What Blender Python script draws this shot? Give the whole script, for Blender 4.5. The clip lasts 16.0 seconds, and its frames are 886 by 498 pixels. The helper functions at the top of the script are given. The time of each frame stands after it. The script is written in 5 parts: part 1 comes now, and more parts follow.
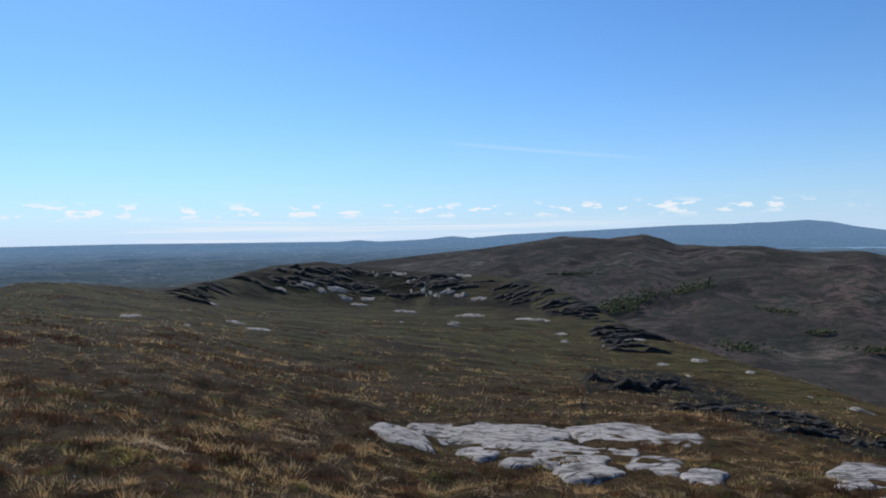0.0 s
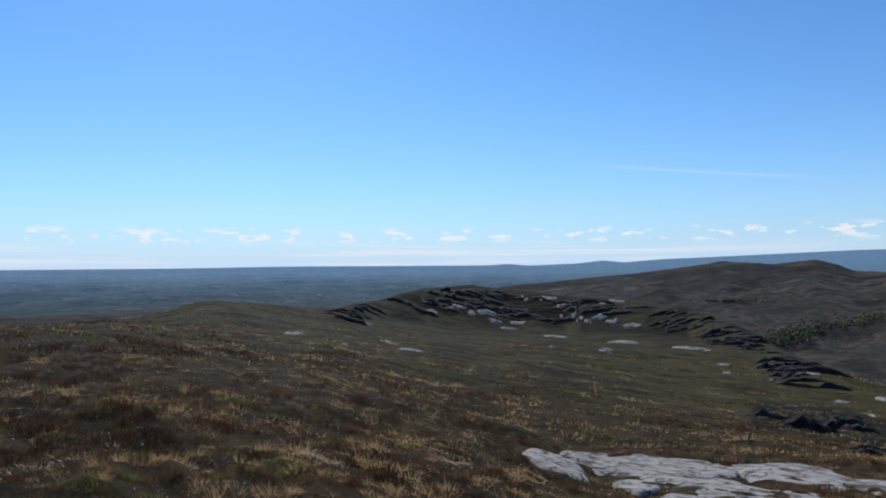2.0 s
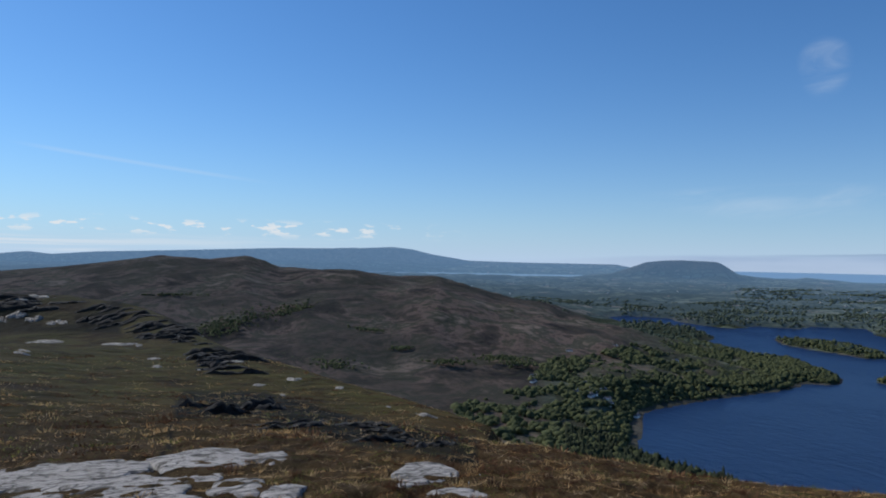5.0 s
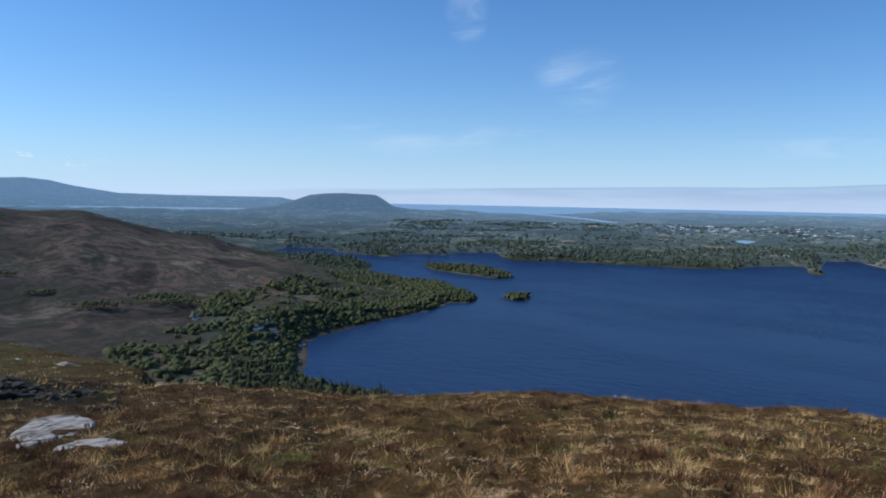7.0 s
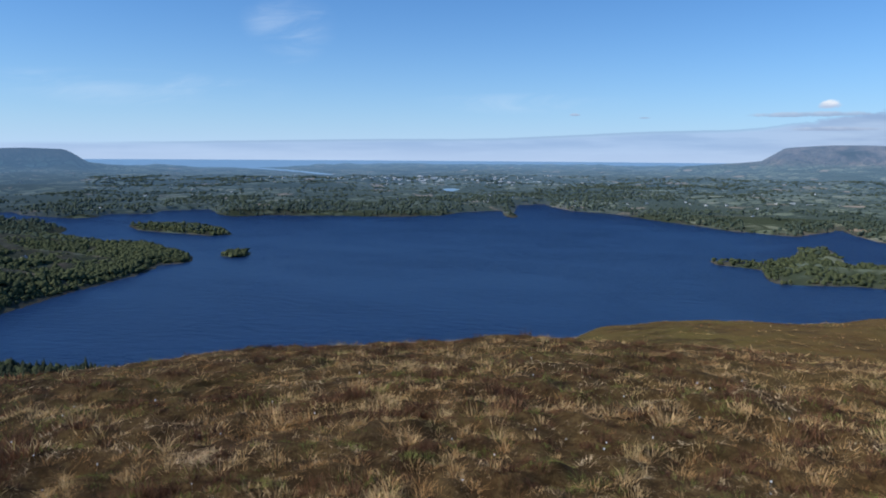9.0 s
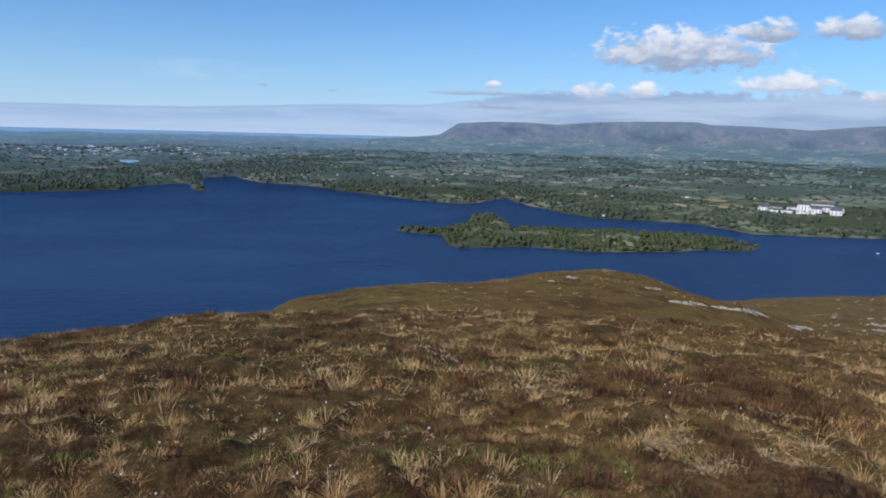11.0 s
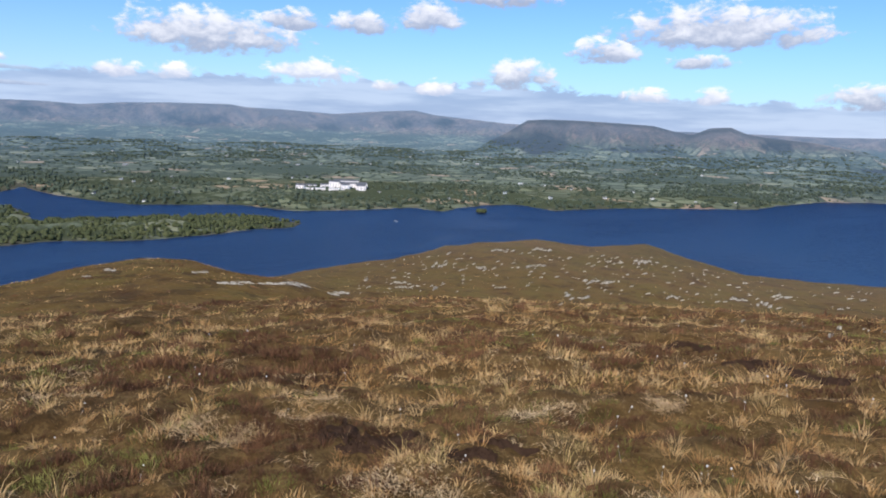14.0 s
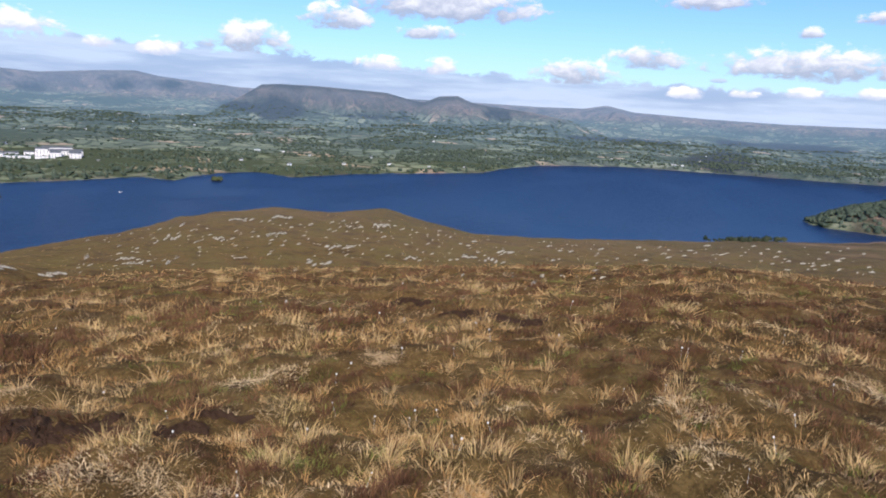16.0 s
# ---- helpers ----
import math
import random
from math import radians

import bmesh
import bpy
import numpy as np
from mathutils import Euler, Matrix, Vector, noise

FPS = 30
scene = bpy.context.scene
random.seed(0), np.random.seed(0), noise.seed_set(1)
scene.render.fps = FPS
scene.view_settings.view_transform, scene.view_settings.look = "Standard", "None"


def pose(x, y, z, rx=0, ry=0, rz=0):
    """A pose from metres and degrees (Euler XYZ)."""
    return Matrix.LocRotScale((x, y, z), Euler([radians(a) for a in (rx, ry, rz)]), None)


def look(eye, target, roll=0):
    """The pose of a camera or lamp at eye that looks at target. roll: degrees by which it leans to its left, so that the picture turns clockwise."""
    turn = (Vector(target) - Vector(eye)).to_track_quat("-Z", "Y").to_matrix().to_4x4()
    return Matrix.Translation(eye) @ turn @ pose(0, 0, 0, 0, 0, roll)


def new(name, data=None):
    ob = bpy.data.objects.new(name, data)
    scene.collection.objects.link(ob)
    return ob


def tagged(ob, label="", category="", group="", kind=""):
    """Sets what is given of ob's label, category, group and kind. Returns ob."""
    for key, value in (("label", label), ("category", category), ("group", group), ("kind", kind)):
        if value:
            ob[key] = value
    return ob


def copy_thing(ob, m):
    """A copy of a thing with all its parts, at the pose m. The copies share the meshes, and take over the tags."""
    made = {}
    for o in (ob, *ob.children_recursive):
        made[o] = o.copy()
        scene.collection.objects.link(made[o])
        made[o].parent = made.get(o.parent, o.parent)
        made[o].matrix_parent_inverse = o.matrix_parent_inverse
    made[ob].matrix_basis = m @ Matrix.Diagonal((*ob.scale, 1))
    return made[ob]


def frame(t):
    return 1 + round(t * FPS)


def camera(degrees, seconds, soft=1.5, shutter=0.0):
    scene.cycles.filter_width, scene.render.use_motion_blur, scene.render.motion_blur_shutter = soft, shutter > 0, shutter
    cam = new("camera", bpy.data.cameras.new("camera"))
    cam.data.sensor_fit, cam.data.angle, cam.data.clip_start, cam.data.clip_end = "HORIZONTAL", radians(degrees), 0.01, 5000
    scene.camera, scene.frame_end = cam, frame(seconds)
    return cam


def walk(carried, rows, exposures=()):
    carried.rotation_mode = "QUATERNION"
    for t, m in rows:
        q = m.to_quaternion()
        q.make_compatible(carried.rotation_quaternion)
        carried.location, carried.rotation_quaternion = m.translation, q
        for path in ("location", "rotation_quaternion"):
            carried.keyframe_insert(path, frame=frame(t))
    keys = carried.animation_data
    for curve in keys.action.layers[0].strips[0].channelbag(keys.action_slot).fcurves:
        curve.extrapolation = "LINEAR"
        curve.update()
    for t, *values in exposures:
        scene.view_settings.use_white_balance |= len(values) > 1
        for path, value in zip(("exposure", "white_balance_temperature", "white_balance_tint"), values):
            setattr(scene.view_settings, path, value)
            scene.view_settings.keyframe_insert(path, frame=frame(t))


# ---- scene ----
# seconds, place in metres (the summit under the feet is the origin), yaw, pitch, roll in degrees
cam = camera(62.3, 16.0, soft=1.9)
PATH = [
    (0, 0.03, 0.53, 1.621, 0, -0.94, 0.69),
    (0.5, 0.006, 0.58, 1.615, 4.91, 0.37, 0.42),
    (1, -0.031, 0.628, 1.6, 10.94, 1.07, 1.4),
    (1.5, -0.079, 0.676, 1.595, 13.26, 0.93, 0.37),
    (2, -0.055, 0.655, 1.577, 11.64, 1.04, 0.38),
    (2.5, -0.041, 0.641, 1.59, 7.89, 1.22, 0.43),
    (3, 0.003, 0.593, 1.603, 0.5, 1.75, -0.09),
    (3.5, 0.068, 0.544, 1.622, -8.74, 1.57, -0.75),
    (4, 0.127, 0.545, 1.622, -15.33, 1.46, 0.11),
    (4.5, 0.173, 0.541, 1.604, -22.07, 0.5, -0.29),
    (5, 0.247, 0.497, 1.607, -30.32, 0.82, -1.05),
    (7.5, 0.497, 0.28, 1.615, -60.54, -5.45, -0.8),
    (8, 0.519, 0.242, 1.603, -64.98, -6.38, -0.43),
    (8.5, 0.55, 0.18, 1.59, -71.43, -7.04, -0.5),
    (9, 0.567, 0.107, 1.595, -77.95, -7.34, -0.42),
    (11.5, 0.57, -0.196, 1.603, -106.92, -9.28, -1.25),
    (12, 0.529, -0.271, 1.604, -112.28, -9.32, -0.63),
    (12.5, 0.514, -0.324, 1.608, -118.39, -9.2, -0.92),
    (13, 0.479, -0.354, 1.61, -124.32, -8.01, -1.82),
    (13.5, 0.447, -0.386, 1.603, -130.54, -8.96, -1.81),
    (14, 0.422, -0.403, 1.593, -136.24, -9.43, -2.02),
    (14.5, 0.367, -0.441, 1.588, -140.96, -10.26, -1.18),
    (15, 0.325, -0.46, 1.582, -146.45, -10.9, -1.25),
    (15.5, 0.285, -0.489, 1.573, -151.31, -11.31, -2),
    (16, 0.221, -0.543, 1.568, -156.32, -11.14, -3.11),
]
# seconds, stops, kelvin, tint
EXPOSURES = [(0.0, -0.12, 6400, 12), (2.0, -0.17, 6350, 11), (3.5, -0.36, 6250, 10), (5.0, -0.33, 6300, 10), (7.5, -0.03, 6150, 10), (9.0, -0.13, 6000, 10),
             (11.5, -0.14, 6100, 11), (12.5, 0.0, 6200, 12), (13.5, 0.1, 6300, 13), (16.0, 0.27, 6400, 15)]
walk(cam, [(t, pose(x, y, z, 90 + pitch, roll, yaw)) for t, x, y, z, yaw, pitch, roll in PATH], EXPOSURES)

# ---- light ----
SUN_AZ, SUN_EL = 28.0, 40.0
EYE = 1.6
LAKE = -285.0  # lake level below the eye


def heading(az, el=0.0):
    a, e = radians(az), radians(el)
    return Vector((-math.sin(a) * math.cos(e), math.cos(a) * math.cos(e), math.sin(e)))


sun = new("sun", bpy.data.lights.new("sun", "SUN"))
sun.data.energy, sun.data.angle, sun.data.color = 4.6, radians(0.5), (1.0, 0.95, 0.88)
sun.matrix_world = look(heading(SUN_AZ, SUN_EL) * 100, (0, 0, 0))

def nd(tree, kind, ins=None, **props):
    n = tree.nodes.new("ShaderNode" + kind)
    if "operation" in props:
        n.operation = props["operation"]
    if "use_clamp" in props:
        n.use_clamp = props["use_clamp"]
    if "data_type" in props:
        n.data_type = props["data_type"]
    if "attribute_name" in props:
        n.attribute_name = props["attribute_name"]
    if "interpolation_type" in props:
        n.interpolation_type = props["interpolation_type"]
    if "voronoi_dimensions" in props:
        n.voronoi_dimensions = props["voronoi_dimensions"]
    if "feature" in props:
        n.feature = props["feature"]
    for k, v in (ins or {}).items():
        if isinstance(v, bpy.types.NodeSocket):
            tree.links.new(v, n.inputs[k])
        else:
            n.inputs[k].default_value = v
    return n


def math_(t, op, a, b=0.0, clamp=False):
    return nd(t, "Math", {0: a, 1: b}, operation=op, use_clamp=clamp).outputs[0]


def mix(t, f, a, b):
    n = nd(t, "Mix", data_type="RGBA")
    for k, v in ((0, f), (6, a), (7, b)):
        if isinstance(v, bpy.types.NodeSocket):
            t.links.new(v, n.inputs[k])
        else:
            n.inputs[k].default_value = (*v, 1) if k else v
    return n.outputs[2]


def ramp(t, f, stops, smooth_=True):
    n = nd(t, "ValToRGB", {0: f})
    e = n.color_ramp.elements
    n.color_ramp.interpolation = "EASE" if smooth_ else "CONSTANT"
    while len(e) < len(stops):
        e.new(0.5)
    for el, (p, c) in zip(e, stops):
        el.position, el.color = p, (*c, 1) if len(c) == 3 else c
    return n.outputs[0]


def noise_(t, vec, scale, detail=4, rough=0.55, distort=0.0):
    return nd(t, "TexNoise", {"Vector": vec, "Scale": scale, "Detail": detail, "Roughness": rough, "Distortion": distort}).outputs[0]


def step_(t, v, a, b):
    return nd(t, "MapRange", {0: v, 1: a, 2: b}, interpolation_type="SMOOTHSTEP").outputs[0]




SKY_TINT = (0.54, 0.93, 1.33)
HAZE = (0.63, 0.79, 1.03)
# clouds: bearing, elevation, half width, half height in degrees
CUMULUS = [(-119.1, 5.8, 5.4, 1.5), (-124.7, 7.2, 2.0, 0.75), (-129.9, 7.2, 2.3, 0.75), (-135, 7.8, 1.9, 1.1), (-140.1, 9.6, 3.8, 0.9), (-155.8, 7.2, 6.2, 1.55),
           (-148, 5.7, 2.2, 0.85), (-155, 5.1, 1.9, 0.5), (-141.8, 3.8, 2.3, 1.0), (-171.2, 3.9, 2.2, 0.8), (-182.3, 3.75, 5.5, 1.0), (-175.2, 8.0, 2.7, 0.7),
           (-181.8, 6.0, 0.8, 0.35), (-186, 6.9, 1.2, 0.45), (-166, 2.7, 2.7, 0.8)]
PUFFS = [(-112.7, 3.15, 1.5, 0.6), (-116.3, 3.1, 1.4, 0.7), (-126.4, 3.7, 2.8, 0.9), (-131.8, 2.9, 0.9, 0.5), (-135.5, 2.8, 1.3, 0.65), (-151.4, 2.65, 1.9, 0.55),
         (-156.1, 2.7, 1.3, 0.7), (-174.3, 1.7, 1.2, 0.45), (-181.9, 1.95, 1.3, 0.4), (-185.9, 2.1, 1.1, 0.4), (-105.4, 3.5, 0.7, 0.3), (-178, 1.8, 1.0, 0.3)]
STREAKS = [(-104.2, 2.9, 4.7, 0.3), (-105.7, 1.9, 3.1, 0.25), (-88, 3.04, 0.55, 0.16), (-93.1, 2.8, 0.6, 0.1), (-176.3, 2.7, 0.8, 0.24)]
WISPS = [(-66.4, 9.8, 2.6, 2.4), (-55.5, 4.8, 8.0, 1.3), (-84.4, 4.1, 6.0, 0.8), (-57.7, 14.1, 1.3, 2.0)]

world = bpy.data.worlds.new("sky")
scene.world = world
world.use_nodes = True
wt = world.node_tree
wt.nodes.clear()
sky = wt.nodes.new("ShaderNodeTexSky")
sky.sky_type, sky.sun_disc = "NISHITA", False
sky.sun_elevation, sky.sun_rotation = radians(SUN_EL), radians(-SUN_AZ)
sky.altitude, sky.air_density, sky.dust_density, sky.ozone_density = 290, 1.0, 0.3, 2.0
clear = nd(wt, "VectorMath", {0: sky.outputs[0], 1: tuple(0.1 * c for c in SKY_TINT)}, operation="MULTIPLY").outputs[0]
way_ = nd(wt, "SeparateXYZ", {0: nd(wt, "TexCoord").outputs["Generated"]}).outputs
az_ = nd(wt, "Math", {0: math_(wt, "DEGREES", math_(wt, "ARCTAN2", math_(wt, "MULTIPLY", way_[0], -1.0), way_[1])), 1: 60.0, 2: -300.0}, operation="WRAP").outputs[0]
el_ = math_(wt, "DEGREES", math_(wt, "ARCSINE", way_[2]))
flat_ = nd(wt, "CombineXYZ", {0: az_, 1: math_(wt, "MULTIPLY", el_, 1.7), 2: 0.0}).outputs[0]
billow = noise_(wt, flat_, 0.55, 7, 0.6, 0.3)
fine_ = noise_(wt, flat_, 1.3, 4, 0.55)
broad = noise_(wt, nd(wt, "CombineXYZ", {0: math_(wt, "MULTIPLY", az_, 0.12), 1: el_, 2: 5.0}).outputs[0], 0.9, 4, 0.55)
haze_ = math_(wt, "POWER", 2.718, math_(wt, "MULTIPLY", math_(wt, "MAXIMUM", el_, 0.0), -1 / 4.2))
col_ = mix(wt, math_(wt, "MULTIPLY", haze_, 0.85), clear, HAZE)
# thin cirrus
veil = nd(wt, "CombineXYZ", {0: math_(wt, "MULTIPLY", az_, 0.25), 1: math_(wt, "ADD", el_, math_(wt, "MULTIPLY", az_, 0.11)), 2: 3.0}).outputs[0]
veil = noise_(wt, veil, 0.6, 6, 0.6, 0.6)


def heap(rows):
    """How far inside the nearest cloud, and how high in it."""
    inside, high = None, None
    for a, e, w, h in rows:
        if rows is CUMULUS:
            w, h = w * 1.4, h * 1.75
        elif rows is PUFFS:
            w, h = w * 1.3, h * 1.5
        v = math_(wt, "MULTIPLY", math_(wt, "SUBTRACT", el_, e), 1 / h)
        v = math_(wt, "MAXIMUM", v, math_(wt, "MULTIPLY", v, 1.7)) if rows is WISPS else math_(wt, "MINIMUM", v, math_(wt, "MULTIPLY", v, 1.9))
        u = math_(wt, "MULTIPLY", math_(wt, "SUBTRACT", az_, a), 1 / w)
        q = math_(wt, "SUBTRACT", 1.0, math_(wt, "ADD", math_(wt, "MULTIPLY", u, u), math_(wt, "MULTIPLY", v, v)))
        if inside is None:
            inside, high = q, v
        else:
            over = math_(wt, "GREATER_THAN", q, inside)
            high = nd(wt, "Mix", {0: over, 2: high, 3: v}).outputs[0]
            inside = math_(wt, "MAXIMUM", inside, q)
    return inside, high


thin, _ = heap(WISPS)
thin = math_(wt, "MULTIPLY", math_(wt, "MULTIPLY", step_(wt, thin, -1.2, 1.0), step_(wt, veil, 0.35, 0.85)), 0.32)
col_ = mix(wt, thin, col_, (0.80, 0.90, 1.0))
trail = math_(wt, "ABSOLUTE", math_(wt, "SUBTRACT", el_, math_(wt, "ADD", 7.35, math_(wt, "MULTIPLY", az_, 0.105))))
trail = math_(wt, "MULTIPLY", step_(wt, trail, 0.22, 0.02), math_(wt, "MULTIPLY", step_(wt, az_, -18.0, -11.0), step_(wt, az_, 1.0, -3.0)))
col_ = mix(wt, math_(wt, "MULTIPLY", trail, 0.16), col_, (0.85, 0.93, 1.0))
# the deck over the sea and the mountains
top_ = ramp(wt, nd(wt, "MapRange", {0: az_, 1: -200.0, 2: -30.0}).outputs[0],
            [(0.0, (0.50,) * 3), (0.2, (0.55,) * 3), (0.36, (0.74,) * 3), (0.52, (0.74,) * 3), (0.6, (0.42,) * 3), (0.72, (0.27,) * 3), (0.88, (0.17,) * 3), (0.98, (0.05,) * 3)])
deck = math_(wt, "SUBTRACT", math_(wt, "MULTIPLY", top_, 4.6), el_)
west_ = step_(wt, az_, -112.0, -96.0)
rough_ = nd(wt, "MapRange", {0: az_, 1: -100.0, 2: -112.0, 3: 0.10, 4: 2.2}).outputs[0]
deck = math_(wt, "ADD", deck, math_(wt, "MULTIPLY", math_(wt, "SUBTRACT", billow, 0.52), rough_))
rim_ = math_(wt, "MULTIPLY", math_(wt, "MULTIPLY", step_(wt, deck, 0.0, 0.1), step_(wt, deck, 0.3, 0.1)), math_(wt, "MULTIPLY", west_, step_(wt, az_, -50.0, -62.0)))
deck = math_(wt, "MULTIPLY", step_(wt, deck, 0.0, 0.35), step_(wt, az_, -30.0, -52.0))
grey = mix(wt, step_(wt, broad, 0.35, 0.65), mix(wt, west_, (0.32, 0.42, 0.62), (0.37, 0.51, 0.74)), mix(wt, west_, (0.52, 0.62, 0.79), (0.47, 0.61, 0.83)))
grey = mix(wt, math_(wt, "MULTIPLY", step_(wt, el_, 1.0, -0.4), 0.6), grey, (0.60, 0.71, 0.88))
col_ = mix(wt, math_(wt, "MULTIPLY", deck, 0.85), col_, grey)
col_ = mix(wt, math_(wt, "MULTIPLY", rim_, 0.5), col_, (0.28, 0.40, 0.60))
# small fair-weather clouds low in the west
row = nd(wt, "CombineXYZ", {0: math_(wt, "MULTIPLY", az_, 0.75), 1: math_(wt, "MULTIPLY", el_, 2.3), 2: 7.0}).outputs[0]
row = noise_(wt, row, 0.9, 4, 0.5)
belt = math_(wt, "MULTIPLY", step_(wt, el_, 1.2, 2.0), step_(wt, el_, 2.9, 2.2))
belt = math_(wt, "MULTIPLY", math_(wt, "MULTIPLY", belt, step_(wt, row, 0.54, 0.62)), step_(wt, az_, -33.0, -22.0))
col_ = mix(wt, math_(wt, "MULTIPLY", belt, 0.9), col_, (0.95, 0.98, 1.0))
low_ = nd(wt, "CombineXYZ", {0: math_(wt, "MULTIPLY", az_, 0.05), 1: math_(wt, "MULTIPLY", el_, 1.9), 2: 1.0}).outputs[0]
low_ = math_(wt, "MULTIPLY", step_(wt, noise_(wt, low_, 1.0, 4, 0.6), 0.45, 0.65), math_(wt, "MULTIPLY", step_(wt, el_, 2.0, 1.0), step_(wt, az_, -30.0, 5.0)))
col_ = mix(wt, math_(wt, "MULTIPLY", low_, 0.7), col_, (0.88, 0.94, 1.0))
for rows, dark_, white_, soft_, most in ((STREAKS, (0.36, 0.44, 0.60), (0.55, 0.64, 0.78), 1.4, 0.8), (PUFFS, (0.55, 0.62, 0.76), (1.0, 1.0, 1.0), 3.2, 0.95),
                                         (CUMULUS, (0.38, 0.44, 0.57), (0.93, 0.94, 0.97), 3.0, 0.94)):
    q_, v_ = heap(rows)
    dense = step_(wt, math_(wt, "ADD", q_, math_(wt, "ADD", math_(wt, "MULTIPLY", math_(wt, "SUBTRACT", billow, 0.50), soft_), math_(wt, "MULTIPLY", math_(wt, "SUBTRACT", fine_, 0.5), 1.1))), 0.1, 0.85)
    lit = step_(wt, math_(wt, "ADD", v_, math_(wt, "MULTIPLY", math_(wt, "SUBTRACT", billow, 0.5), 2.8)), -0.5, 1.0)
    col_ = mix(wt, math_(wt, "MULTIPLY", dense, most), col_, mix(wt, lit, dark_, white_))
bg = nd(wt, "Background", {0: col_, 1: 1.0})
wt.links.new(bg.outputs[0], nd(wt, "OutputWorld").inputs[0])


# ---- the lie of the land ----
# The land is laid out by bearing (degrees, left of the first view is plus) and true distance; what lies more than
# 2 km off is drawn together towards the eye along the line of sight, so that the horizon comes within reach.
NEAR, ROOM = 2000.0, 2850.0


def drawn(d):
    x = np.maximum(d - NEAR, 0)
    return np.where(d > NEAR, NEAR + x * ROOM / (ROOM + x), d)


def wrap(az):
    return (np.asarray(az, float) - 60) % 360 - 300


def lattice(i, j, seed):
    n = (i.astype(np.int64) * 374761393 + j.astype(np.int64) * 668265263 + seed * 974634777) & 0x7FFFFFFF
    n = ((n ^ (n >> 13)) * 1274126177) & 0x7FFFFFFF
    return ((n ^ (n >> 16)) & 0xFFFF) / 65535.0 * 2 - 1


def value_noise(x, y, seed=0):
    i, j = np.floor(x), np.floor(y)
    u, v = x - i, y - j
    u, v = u * u * u * (u * (u * 6 - 15) + 10), v * v * v * (v * (v * 6 - 15) + 10)
    a, b = lattice(i, j, seed), lattice(i + 1, j, seed)
    c, e = lattice(i, j + 1, seed), lattice(i + 1, j + 1, seed)
    return (a * (1 - u) + b * u) * (1 - v) + (c * (1 - u) + e * u) * v


def fbm(x, y, octaves=4, seed=0):
    total, amp = 0, 0.5
    for k in range(octaves):
        total = total + amp * value_noise(x * 2**k + 17.3 * k, y * 2**k - 9.1 * k, seed + k)
        amp *= 0.5
    return total


def smooth(x, a, b):
    t = np.clip((x - a) / (b - a), 0, 1)
    return t * t * (3 - 2 * t)


def line(table):
    """A curve over the bearing from rows of bearing, values; from 60 down to -300 degrees, closed."""
    rows = sorted(list(table) + [(-300, *table[0][1:])])
    a = np.array(rows, float)
    return lambda az: [np.interp(az, a[:, 0], a[:, k]) for k in range(1, a.shape[1])]


# bearing, distance, elevation angle from the eye
BROW = line([(60, 30, -4.5), (44, 38, -4.0), (36, 40, -4.15), (30, 45, -4.7), (20, 40, -6.2), (10, 30, -9.5), (0, 25, -12.3),
             (-15, 25, -12.6), (-28, 22, -13.2), (-40, 20, -14.15), (-48, 20, -14.9), (-57, 18.5, -14.8), (-70, 18, -14.45),
             (-83, 19, -13.9), (-97, 17, -13.9), (-117, 17, -13.85), (-136, 18, -13.1), (-149, 17, -13.0), (-162, 14, -12.7),
             (-175, 13, -11.9), (-190, 14, -11.3), (-230, 20, -8)])
DIP = line([(60, 60, -6), (40, 60, -5.5), (36, 58, -5), (30, 62, -4.7), (20, 72, -5.2), (10, 80, -6.2), (0, 80, -7), (-15, 60, -9.5),
            (-28, 32, -12.4), (-34, 32, -14), (-40, 40, -18), (-48, 40, -20), (-83, 40, -20), (-95, 40, -17), (-103, 45, -14.6),
            (-117, 50, -14.2), (-126, 50, -15), (-136, 60, -16), (-150, 60, -15.5), (-175, 70, -13.5), (-190, 80, -12.5), (-230, 60, -10)])
KNOLL = line([(60, 150, -5), (44, 130, -4.6), (36, 120, -4.3), (33, 100, -3.5), (30, 90, -3.05), (27, 90, -3.1), (21, 115, -3.7),
              (16.5, 150, -2.8), (13.2, 165, -1.95), (9.4, 170, -1.8), (5.9, 175, -2.35), (2.9, 175, -2.7), (-3.8, 170, -3.0),
              (-6.8, 160, -3.5), (-9.8, 140, -4.5), (-12.8, 115, -6.3), (-15.3, 95, -7.1), (-19.7, 85, -8.5), (-23.1, 75, -9.75),
              (-28, 55, -11.0), (-34, 40, -12.5), (-40, 60, -19), (-83, 70, -21), (-86, 75, -15), (-90.3, 78, -13.0), (-95.4, 80, -12.15)]
             + [(-103.4, 85, -11.7), (-108, 90, -11), (-114, 92, -9.95), (-117.4, 88, -10.45), (-121.6, 80, -11.5), (-124.5, 82, -11.95), (-127, 90, -12.9),
                (-131, 110, -14), (-150, 120, -14), (-175, 120, -12.5), (-190, 130, -11.5), (-230, 150, -9)])
SADDLE = line([(60, 260, -12), (10, 230, -6), (-10, 200, -9), (-20, 150, -14), (-34, 120, -20), (-85, 130, -24), (-100, 130, -18),
               (-114, 135, -13.6), (-124, 135, -12.2), (-130, 135, -12.6), (-150, 150, -12.6), (-175, 170, -12), (-190, 180, -11.3), (-230, 220, -12)])
